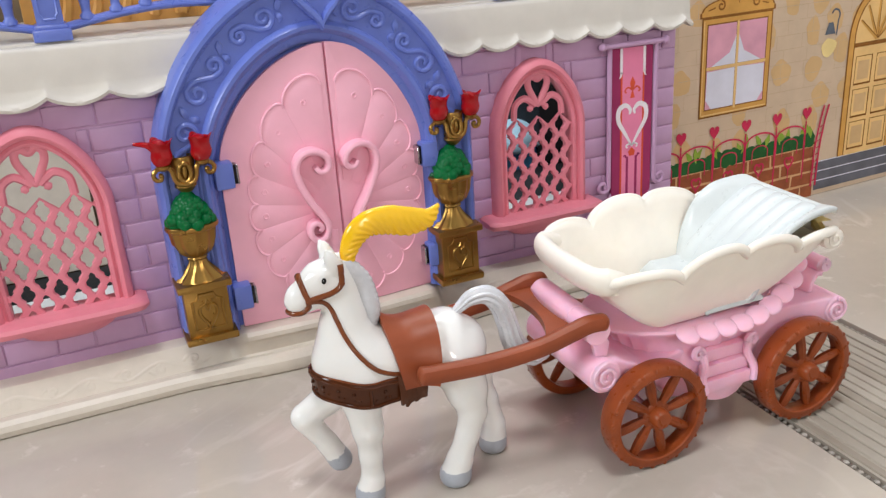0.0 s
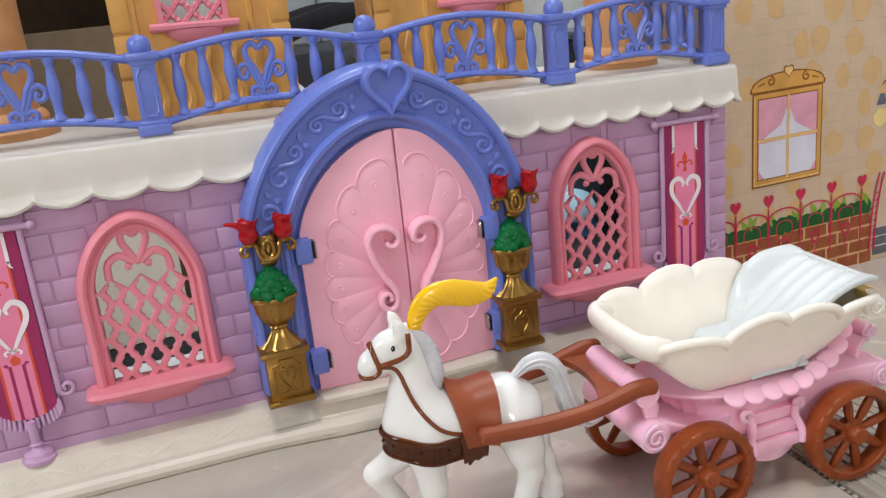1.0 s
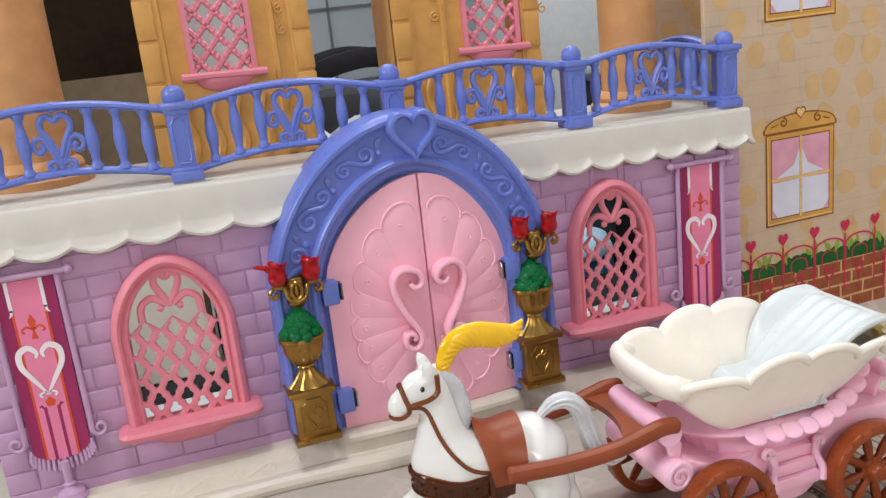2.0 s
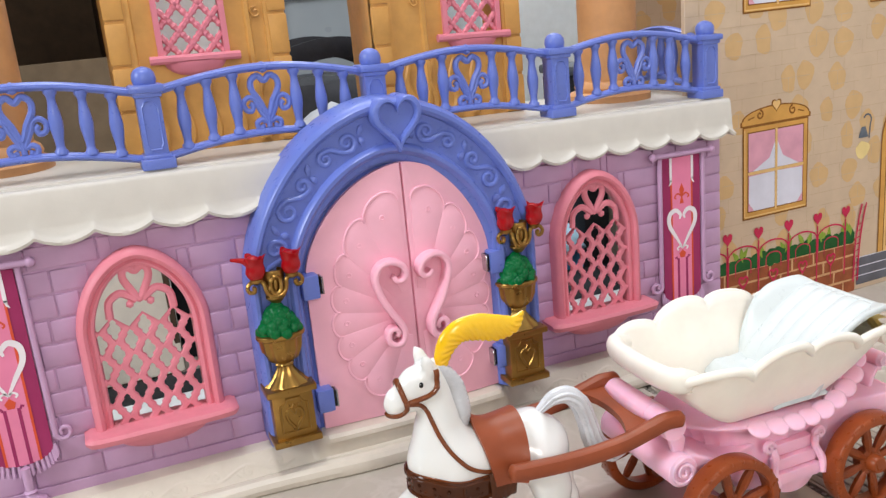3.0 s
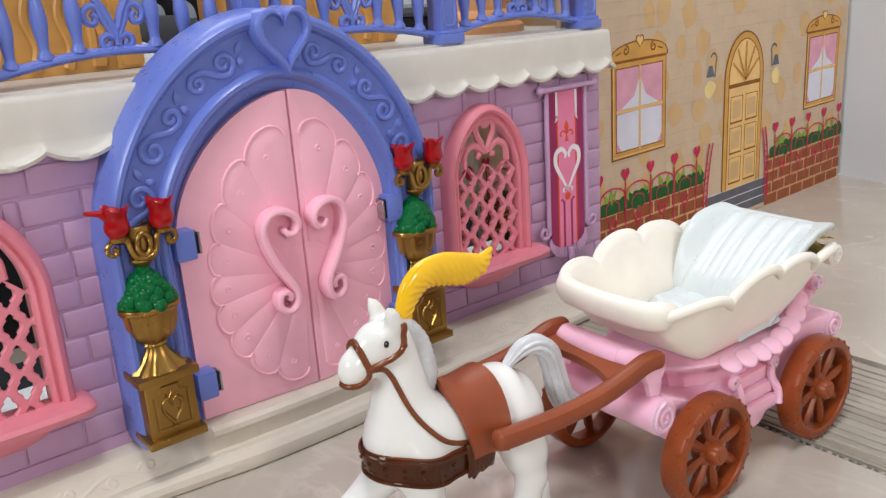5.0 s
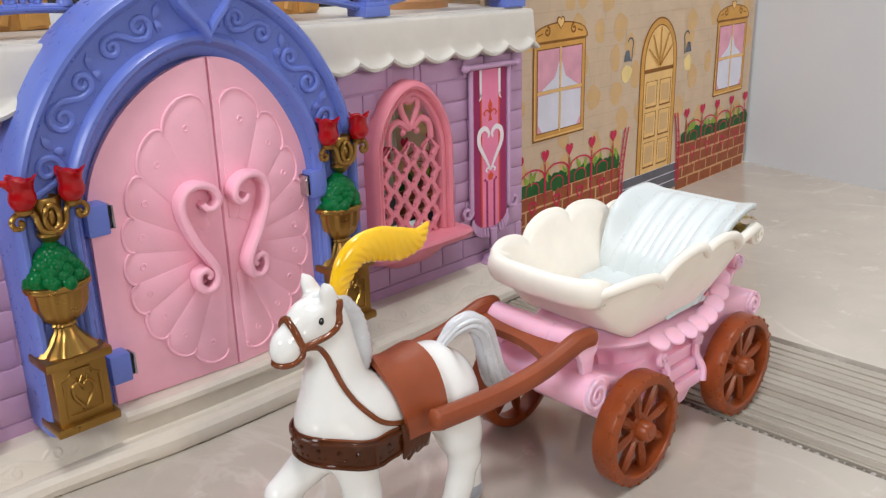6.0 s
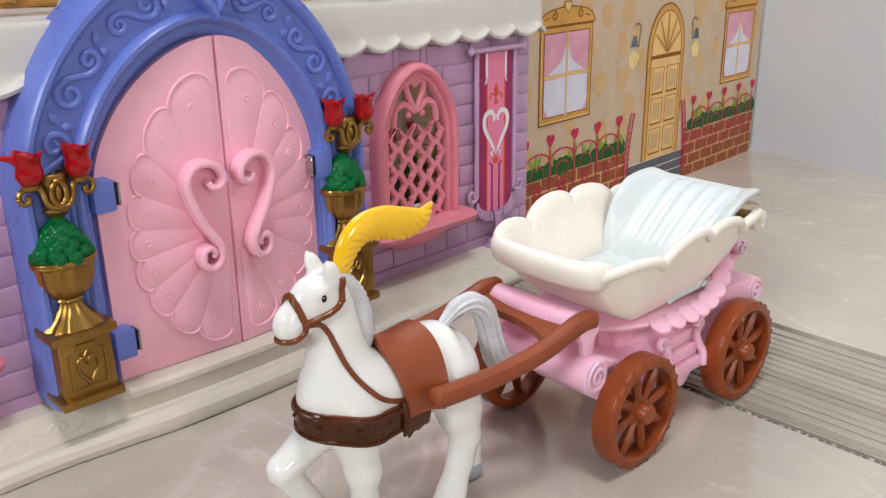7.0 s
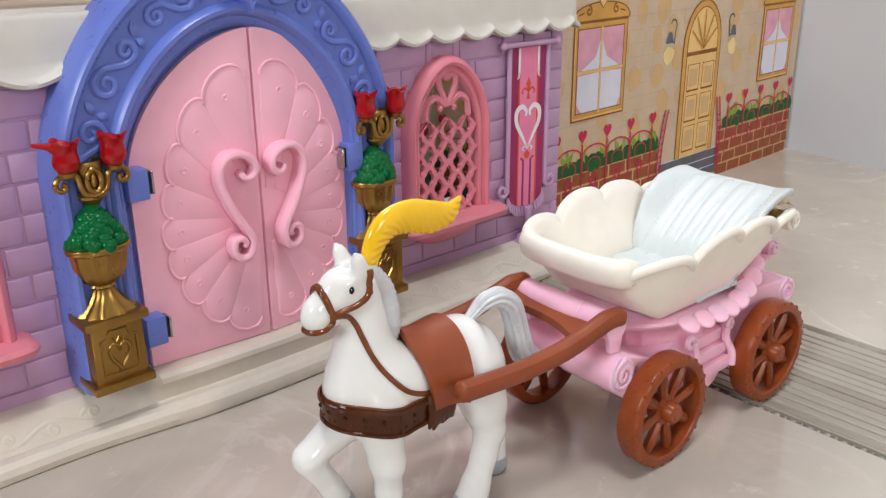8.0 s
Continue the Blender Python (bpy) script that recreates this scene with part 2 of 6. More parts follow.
def prism(bm, poly, y0, y1, bev=0.0, mat=0):
    """A polygon in x, z given depth along y; bev rounds the edge at y0."""
    a = [bm.verts.new((x, y0, z)) for x, z in poly]
    b = [bm.verts.new((x, y1, z)) for x, z in poly]
    f = bm.faces.new(a)
    g = bm.faces.new(b[::-1])
    f.material_index = g.material_index = mat
    n = len(poly)
    for i in range(n):
        bm.faces.new((a[i], b[i], b[(i + 1) % n], a[(i + 1) % n])).material_index = mat
    if bev > 0:
        bmesh.ops.bevel(bm, geom=[e for e in f.edges], offset=bev, segments=2, affect="EDGES", profile=0.5)
    return bm


def ball(bm, c, r, sub=2, sx=1, sy=1, sz=1, mat=0):
    q = bmesh.ops.create_icosphere(bm, subdivisions=sub, radius=r)
    for v in q["verts"]:
        v.co = Vector((c[0] + v.co.x * sx, c[1] + v.co.y * sy, c[2] + v.co.z * sz))
        for f in v.link_faces:
            f.material_index = mat
    return bm


def arch(c, w, zs, za, z0, n=1.7, steps=40):
    """Outline of a slightly pointed arch, from the left foot over the top to the right foot."""
    left = []
    for k in range(steps + 1):
        a = math.pi / 2 * k / steps
        left.append((w * max(0.0, math.cos(a)) ** (2 / n), zs + (za - zs) * math.sin(a) ** (2 / n)))
    half = [(w, z0 + (zs - z0) * i / 4) for i in range(4)] + left
    return [(c - x, z) for x, z in half] + [(c + x, z) for x, z in half[-2::-1]]


def loft(bm, sections, close=False, mat=0):
    """Faces between outlines given as (outline in x, z; y)."""
    return grid_faces(bm, [[(x, y, z) for x, z in o] for o, y in sections], close_v=close, mat=mat)


def heart(cx, cz, w, h, n=28):
    out = []
    for k in range(n):
        a = 2 * math.pi * k / n
        x = 16 * math.sin(a) ** 3
        z = 13 * math.cos(a) - 5 * math.cos(2 * a) - 2 * math.cos(3 * a) - math.cos(4 * a)
        out.append((cx + x / 32 * w, cz + (z + 2.5) / 29 * h))
    return out


def spiral(cx, cz, r0, r1, a0, turns, n=26, y=0.0):
    out = []
    for k in range(n + 1):
        s = k / n
        r, a = r0 + (r1 - r0) * s, radians(a0) + turns * 2 * math.pi * s
        out.append((cx + r * math.cos(a), y, cz + r * math.sin(a)))
    return out

# ---- the room ----


def slab(name, x0, x1, y0, y1, z0, z1, mat, label, bev=0.0):
    bm = box(bmesh.new(), x0, x1, y0, y1, z0, z1, bev)
    return tagged(part(name, bm, mat, None, label), kind="structure")


floor = slab("floor", -2700, 900, -2500, 900, -60, -3, GROUT, "polished cream marble tile floor with a ribbed border")
bm = box(bmesh.new(), -2700, 141, -2500, 900, -8, 0, 0.6)
part("tile", bm, MARBLE, floor)
bm = box(bmesh.new(), 239, 900, -2500, 900, -8, 0, 0.6)
part("tile", bm, MARBLE, floor)
bm = box(bmesh.new(), 146.5, 235, -2500, 900, -8, -1.2)
part("tile", bm, RIBTILE, floor)
rng = random.Random(4)
x = 148.0
while x < 233:
    w = rng.uniform(3.7, 4.4)
    bm = box(bmesh.new(), x, min(x + w, 234.5), -700, 700, -4, -0.2 + rng.uniform(-0.3, 0.1), 0.5, 1)
    part("rib", bm, rng.choice([RIBTILE, RIBDARK, RIBTILE]), floor)
    x += w + rng.uniform(1.3, 1.9)
bm = bmesh.new()
for k in range(260):
    y = -420 + k * 3.8
    ball(bm, (143.7 + 0.4 * math.sin(k * 1.7), y, -1.9), 1.6, 1, 1.0, 1.0 if k % 2 else 0.6, 0.8)
    ball(bm, (237, y, -2.2), 1.3, 1, 0.8, 1.2, 0.6)
tagged(part("bead_border", bm, BEADSTONE, floor), kind="stuff")


def wall_slab(name, corners, z0, z1, mat, label):
    bm = prism(bmesh.new(), [(c[0], c[1]) for c in corners], z0, z1)
    for v in bm.verts:
        v.co = Vector((v.co.x, v.co.z, v.co.y))
    return tagged(part(name, bm, mat, None, label), kind="structure")


wall_slab("wall_east", [(597.5, 62), (560, -135), (110, -2500), (260, -2500), (720, -135), (760, 62), (760, 900), (600, 900)], -8, 2500, WALLPAINT, "plain white painted room wall")
# the opening in this wall is added for the rear fill, out of view
wall_nb = thing("wall_north", "pale grey tiled wall with a window far behind", "", kind="structure")
for a in ((-2700, -320, 0, 2500), (720, 800, 0, 2500), (-320, 720, 0, 780), (-320, 720, 2050, 2500)):
    part("panel", box(bmesh.new(), a[0], a[1], 780, 900, a[2], a[3]), WALLTILE, wall_nb)
# ceiling, south and west walls stay out of view; their dark colour deepens shadows
slab("ceiling", -2700, 900, -2500, 900, 2500, 2600, LOWBOUNCE, "plain pale ceiling")
wall_s = thing("wall_south", "white wall with a wide window", "", kind="structure")
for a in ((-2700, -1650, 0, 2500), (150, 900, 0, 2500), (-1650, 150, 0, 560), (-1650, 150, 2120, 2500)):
    part("panel", box(bmesh.new(), a[0], a[1], -2500, -2400, a[2], a[3]), LOWBOUNCE, wall_s)
wall_w = thing("wall_west", "white wall with a window", "", kind="structure")
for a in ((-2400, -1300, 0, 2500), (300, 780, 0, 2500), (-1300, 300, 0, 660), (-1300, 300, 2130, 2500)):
    part("panel", box(bmesh.new(), -2700, -2600, a[0], a[1], a[2], a[3]), LOWBOUNCE, wall_w)

# ---- the castle ----
CX = -5.8
castle = thing("toy_castle", "lilac plastic toy castle facade with blue arch and pink double door", "toy castle")


def plate_with_hole(bm, x0, x1, z0, z1, hole, y0, y1):
    """A wall panel with an arched opening through it."""
    hx = sum(p[0] for p in hole) / len(hole)
    hz = (min(p[1] for p in hole) + max(p[1] for p in hole)) / 2
    dense = []
    for i in range(len(hole)):
        (ax, az), (bx, bz) = hole[i], hole[(i + 1) % len(hole)]
        k = max(1, int(math.hypot(bx - ax, bz - az) / 3))
        dense += [(ax + (bx - ax) * j / k, az + (bz - az) * j / k) for j in range(k)]
    dense.sort(key=lambda p: math.atan2(p[1] - hz, p[0] - hx))
    corners = [(x0, z0), (x1, z0), (x1, z1), (x0, z1)]
    inner, outer = [], []
    for (px, pz) in dense:
        dx, dz = px - hx, pz - hz
        s = min(((x1 if dx > 0 else x0) - hx) / dx if abs(dx) > 1e-6 else 1e9, ((z1 if dz > 0 else z0) - hz) / dz if abs(dz) > 1e-6 else 1e9)
        inner.append((px, pz))
        outer.append((hx + dx * s, hz + dz * s))
    for c in corners:
        i = min(range(len(outer)), key=lambda k: (outer[k][0] - c[0]) ** 2 + (outer[k][1] - c[1]) ** 2)
        outer[i] = c
    rows = [[(x, y0, z) for x, z in outer], [(x, y0, z) for x, z in inner], [(x, y1, z) for x, z in inner], [(x, y1, z) for x, z in outer]]
    grid_faces(bm, rows, close_u=True, close_v=True)
    return bm


WALL_Y = 18.5
WIN = dict(zs=97, za=137, z0=53)
WINDOWS = ((-139.2, 32.0, 14.7), (125.2, 30.0, 13.9))
brick_meshes = {}


def brick_mesh(w, h):
    key = (round(w, 1), round(h, 1))
    if key not in brick_meshes:
        bm = box(bmesh.new(), 0, w, -0.9, 1.5, 0, h)
        es = [e for e in bm.edges if all(v.co.y < 0 for v in e.verts) or abs(e.verts[0].co.y - e.verts[1].co.y) > 1]
        bmesh.ops.bevel(bm, geom=es, offset=0.8, segments=2, affect="EDGES", profile=0.5)
        brick_meshes[key] = mesh_of("brick", bm, LILAC, 60)
    return brick_meshes[key]


def castle_wall(x0, x1, wc, ww, seed):
    hole = arch(wc, ww - 5, WIN["zs"], WIN["za"] - 5, WIN["z0"] - 4, 1.8, 24)
    bm = plate_with_hole(bmesh.new(), x0, x1, 14, 150, hole, WALL_Y, WALL_Y + 5)
    wall = part("wall_panel", bm, LILAC, castle, "lilac plastic wall moulded with brickwork")
    r = random.Random(seed)
    z = 25.0
    bm = box(bmesh.new(), x0, x1, WALL_Y - 1.0, WALL_Y + 2, 14, 24.4, 0.3, 1)
    part("skirting", bm, LILAC, wall)
    while z < 149:
        h = 11.95
        x = x0 - r.uniform(2, 20)
        while x < x1:
            w = r.choice([17.5, 24.0, 29.0, 33.0])
            a, b = max(x + 0.28, x0), min(x + w - 0.28, x1)
            x += w
            zt = z + 2
            half = 0.0
            if zt < WIN["za"] - 1:
                half = ww - 2.5 if zt < WIN["zs"] else (ww - 2.5) * max(0.0, 1 - ((zt - WIN["zs"]) / (WIN["za"] - WIN["zs"])) ** 1.8) ** (1 / 1.8)
            spans = [(a, min(b, wc - half)), (max(a, wc + half), b)] if half > 0 and z + h > WIN["z0"] - 8 else [(a, b)]
            for s, e in spans:
                if e - s > 3:
                    ob = new("brick", brick_mesh(e - s, h - 0.7))
                    ob.parent = wall
                    ob.location = (s * MM, WALL_Y * MM, z * MM)
        z += h
    return wall


# plinth and the bowed double step below the door
def plinth_profile(k):
    """Depth and height of the base moulding; k: 0 at the sides, 1 before the door."""
    side = [(24, 18.8), (9.8, 18.8), (8.4, 18.3), (7.6, 17.2), (4.8, 13.4), (2.0, 9.6), (0.4, 7.6), (-0.8, 7.6), (-2.6, 8.4), (-5.0, 8.0), (-7.2, 6.2), (-8.2, 3.6), (-7.8, 1.0), (-6.8, 0)]
    mid = [(24, 22.6), (0, 22.6), (-2.8, 22.2), (-4.6, 20.6), (-5.0, 18.4), (-3.8, 16.6), (-3.4, 10.4), (-4.8, 9.9), (-8.4, 10.2), (-11.0, 9.2), (-12.8, 7.0), (-13.4, 4.0), (-12.8, 1.2), (-11.6, 0)]
    return [(a[0] + (b[0] - a[0]) * k, a[1] + (b[1] - a[1]) * k) for a, b in zip(side, mid)]


bm = bmesh.new()
xs = [-238 + i * 3 for i in range(155)]
xs = sorted(xs + [CX + s * q for s in (-1, 1) for q in (50.5, 53.5, 55, 56.5, 58, 59.5, 61)])
rows = []
for x in xs:
    d = abs(x - CX)
    k = min(1.0, max(0.0, (62 - d) / 11))
    k = k * k * (3 - 2 * k)
    soft = min(1.0, max(0.0, (96 - d) / 62))
    soft = soft * soft * (3 - 2 * soft)
    bow = max(0.0, 1 - (d / 54) ** 2) * 3.5
    up, low = plinth_profile(k), plinth_profile(soft)
    rows.append([(x, (low if i > 6 else up)[i][0] - (bow * 0.6 if i > 1 else 0), (low if i > 6 else up)[i][1]) for i in range(14)])
grid_faces(bm, rows)
plinth = part("plinth", bm, STEPWHITE, castle, "warm white moulded base with a bowed step", 24)
part("inner_floor", box(bmesh.new(), -237, 224, 23.5, 118, 1, 16.8, 0.4, 1), INNERWHITE, castle, "white plastic floor inside the castle")
# embossed scrolls along the sloped face of the base
for x0, x1 in ((-234, CX - 68), (CX + 66, 220)):
    bm = bmesh.new()
    x, k = x0 + 4, 0
    while x < x1 - 14:
        sg = 1 if k % 2 else -1
        for c in ([(x + t * 17, 0, sg * 2.7 * math.sin(math.pi * t)) for t in [i / 12 for i in range(13)]],
                  [(x + 9 + q[0], 0, q[2] - sg * 0.9) for q in spiral(0, 0, 2.5, 0.8, 90 * sg, sg * 1.0, 14)],
                  [(x + 3, 0, -sg * 0.6), (x + 4.5, 0, -sg * 2.2), (x + 6.2, 0, -sg * 3.0)]):
            tube(bm, [(p[0], 5.44 + p[2] * 0.58, 10.28 + p[2] * 0.8) for p in c], 2.6, 14)
        x += 17
        k += 1
    part("scroll_relief", bm, STEPWHITE, plinth)
# blue arch around the door
A_OUT = [(82, 197.6, 22, 1.85), (82, 197.4, 1.2, 1.85), (81.2, 196.4, -1.4, 1.85), (79.8, 194.8, -2.9, 1.85), (78.2, 192.8, -2.9, 1.85), (76.8, 191.0, -1.6, 1.85), (76.2, 190.2, 0.8, 1.85),
         (62.2, 173.8, 0.8, 1.84), (61.6, 173.2, -1.6, 1.83), (60.2, 171.8, -3.0, 1.82), (58.6, 170.2, -2.8, 1.80), (57.4, 168.8, -1.2, 1.78), (56.8, 168.0, 0.8, 1.76), (55.4, 165.6, 1.4, 1.73),
         (54.2, 163.6, 3.4, 1.70), (53.6, 162.4, 7.4, 1.70), (49.0, 157, 8.6, 1.70), (49, 157, 16, 1.70)]
bm = bmesh.new()
loft(bm, [(arch(CX, w, 106, za, 22.5, n), y) for w, za, y, n in A_OUT])
for s in (-1, 1):
    foot = [(CX + s * w, y, 22.5) for w, za, y, n in A_OUT]
    vs = [bm.verts.new(p) for p in foot]
    bm.faces.new(vs if s > 0 else vs[::-1])
door_arch = part("door_arch", bm, BLUE, castle, "periwinkle blue moulded door arch", 35)
# scroll relief on the arch band


def band_line(k):
    """Points along the middle of the band from the left spring to the crown; k: offset outwards, millimetres."""
    o = arch(CX, 69.2 + k, 106, 182.0 + k * 1.15, 100, 1.85, 90)[4:95]
    return [Vector((x, 0, z)) for x, z in o]


BAND = band_line(0)
RUN = [0.0]
for p, q in zip(BAND, BAND[1:]):
    RUN.append(RUN[-1] + (q - p).length)


def on_band(side, a, k):
    """A point a millimetres along the band from its spring and k across it."""
    i = max(j for j in range(len(RUN) - 1) if RUN[j] <= max(0.0, a))
    f = (a - RUN[i]) / (RUN[i + 1] - RUN[i])
    d = (BAND[i + 1] - BAND[i]).normalized()
    p = BAND[i].lerp(BAND[i + 1], f) + Vector((-d.z, 0, d.x)) * k
    return Vector((p.x if side < 0 else 2 * CX - p.x, 0.55, p.z))


for side in (-1, 1):
    bm = bmesh.new()
    for a0, r1, r2, gap in ((8.5, 4.0, 5.4, 14.5), (43, 5.4, 4.0, 15.0), (76, 3.8, 5.0, 14.0)):
        one = [(a0 + p[0], p[2]) for p in spiral(0, 0, r1, 0.8, 90, 1.25, 26)][::-1]
        two = [(a0 + gap + p[0], p[2]) for p in spiral(0, 0, r2, 0.8, -90, 1.25, 26)]
        mid = [(a0 + gap * 0.33, r1 * 0.62), (a0 + gap * 0.66, -r2 * 0.62)]
        path = smooth_path([on_band(side, a, k) for a, k in one + mid + two], 2)
        n = len(path)
        tube(bm, path, [0.95 + 0.5 * math.sin(math.pi * i / (n - 1)) for i in range(n)], 8, flat=0.9)
        # a leaf pair between one scroll and the next
        for k, t in ((5.4, 2.6), (-5.4, -2.0)):
            b = a0 + gap + r2 + 3.4
            leaf = smooth_path([on_band(side, b - 1.2, k * 0.1), on_band(side, b + t * 0.4, k * 0.6), on_band(side, b + t, k)], 5)
            tube(bm, leaf, [0.7, 1.1, 1.5, 1.8, 1.9, 1.9, 1.7, 1.4, 1.1, 0.7, 0.3], 7, flat=0.7)
    part("scroll_relief", bm, BLUE, door_arch)
# inner columns under the flowers
for s in (-1, 1):
    for off in (57.5, 61.5):
        bm = lathe(bmesh.new(), [(2.0, 26), (2.0, 112), (1.2, 118)], CX + s * off, 1.0, 0, 10)
        part("column", bm, BLUE, door_arch)
# keystone with a heart
bm = bmesh.new()
KX = -1.2
H0, H1, H2 = heart(KX, 183.6, 27.4, 29, 56), heart(KX + 0.4, 184.9, 18.6, 19.5, 56), heart(KX + 0.2, 184.4, 21.6, 22.8, 56)
rows = [[(x, y, z) for x, z in h] for h, y in ((H0, 14), (H0, -6.0), (heart(KX, 183.7, 26.4, 28, 56), -7.2), (heart(KX, 183.8, 25.2, 26.8, 56), -7.6), (H2, -7.6), (heart(KX + 0.3, 184.6, 20.4, 21.4, 56), -7.0), (H1, -4.4))]
vs = grid_faces(bm, rows, close_v=True)
bm.faces.new(vs[-1])
part("keystone", bm, BLUE, door_arch)

# doors, standing a little ajar
HINGE_Y = 4.0


def door_half(side, hinge_x, name_label):
    """side -1: the left leaf. Built from the hinge at the origin towards the split along +x, then set in place."""
    width = abs(hinge_x)
    ang = math.degrees(math.atan2(HINGE_Y, width))
    length = math.hypot(HINGE_Y, width)
    full = arch(0, width + 1, 106, 163.0, 22.8, 1.75, 30)
    half = [p for p in full if p[0] <= 1e-6]
    poly = [(length + x * length / (width + 1) - 0.5, z) for x, z in half] + [(length - 0.5, 22.8)]
    bm = prism(bmesh.new(), poly if side < 0 else [(-x, z) for x, z in poly][::-1], 0, 3.2, 0.7)
    leaf = part("door_leaf", bm, PINK_DOOR, castle, name_label, 35, (hinge_x, HINGE_Y, 0), -ang if side < 0 else ang)
    sgn = 1 if side < 0 else -1
    ox = length - 2.2
    # scalloped fan in low relief
    n = 9
    for k in range(n):
        a0, a1 = radians(91.5 + k * 175 / n), radians(91.5 + (k + 1) * 175 / n)
        pts = []
        am = (a0 + a1) / 2

        def rad(a):
            up = 70.5 if math.sin(a) > 0 else 53.5
            return 1 / math.sqrt((math.cos(a) / 44.5) ** 2 + (math.sin(a) / up) ** 2)

        g = -0.004
        base = 13.0
        for i in range(13):
            s = 0.5 - 0.5 * math.cos(math.pi * i / 12)
            a = a0 + g + (a1 - a0 - 2 * g) * s
            rr = rad(a) * (0.895 + 0.105 * math.sqrt(max(0.0, 1 - (2 * s - 1) ** 2)))
            pts.append((ox + rr * math.cos(a), 80 + rr * math.sin(a)))
        pts += [(ox + base * math.cos(a1 - g), 80 + base * math.sin(a1 - g)), (ox + base * math.cos(a0 + g), 80 + base * math.sin(a0 + g))]
        bm = prism(bmesh.new(), [(sgn * x, z) for x, z in (pts[::-1] if sgn > 0 else pts)], -0.62 if k % 2 else -0.5, 0.6, 0.14)
        lip = pts[:13]
        tube(bm, [(sgn * x, -0.5, z) for x, z in lip], 0.7, 8)
        rr = rad(am) * 0.82
        cx, cz = ox + rr * math.cos(am), 80 + rr * math.sin(am)
        tube(bm, [(sgn * (cx + 1.2 * math.cos(q * math.pi / 6)), -0.45, cz + 1.2 * math.sin(q * math.pi / 6)) for q in range(12)], 0.45, 6, True)
        part("fan_petal", bm, PINK_DOOR, leaf, "", 30)
    # scroll handle
    hx = length + (0.0 if side < 0 else 2.4)
    line = [(-11.9, 104.6), (-10.0, 102.2), (-6.8, 102.2), (-4.7, 105.5), (-6.8, 110.4), (-12.6, 113.0), (-18.6, 111.5), (-21.8, 105.6), (-20.6, 97.6), (-16.1, 87.0), (-11.1, 79.0), (-8.9, 73.2), (-10.3, 67.8), (-14.2, 66.2), (-17.8, 69.2), (-17.5, 74.2), (-14.3, 75.6), (-12.1, 73.2), (-13.4, 71.2)]
    path = smooth_path([(sgn * (hx + x), -4.2, z - 1.2) for x, z in line], 6)
    n = len(path)
    wide = [1.3 + 0.6 * math.sin(math.pi * i / (n - 1)) ** 0.5 for i in range(n)]
    bm = tube(bmesh.new(), path, wide, 12, flat=2.3, shape=lambda a, t: 1.0 / max(abs(math.cos(a)), abs(math.sin(a))) ** 0.4)
    part("handle", bm, PINK_DOOR, leaf, "pink S-scroll door handle")
    return leaf


door_half(-1, -57.0, "pink plastic door leaf with scalloped fan, slightly ajar")
door_half(1, 49.0, "pink plastic door leaf with scalloped fan, slightly ajar")
for hx, s in ((-56.5, 1), (50.5, -1)):
    for hz in (106.0 if s > 0 else 99.0, 42.0):
        bm = box(bmesh.new(), hx - 4.5, hx + 4.5, -3.4, 8, hz - 6.5, hz + 6.5, 1.2)
        bm2 = bmesh.new()
        box(bm2, hx + s * 5.2 - 1.0, hx + s * 5.2 + 1.0, -1.6, 8, hz - 4.8, hz + 4.8, 0.3, 1)
        hinge = part("hinge", bm, BLUE, castle, "blue plastic door hinge")
        part("hinge_slot", bm2, BLACK, hinge)
        part("hinge_pin", box(bmesh.new(), hx + s * 6.4 - 0.5, hx + s * 6.4 + 0.5, -2.4, 8, hz - 4.8, hz + 4.8, 0.2, 1), STEELPIN, hinge)

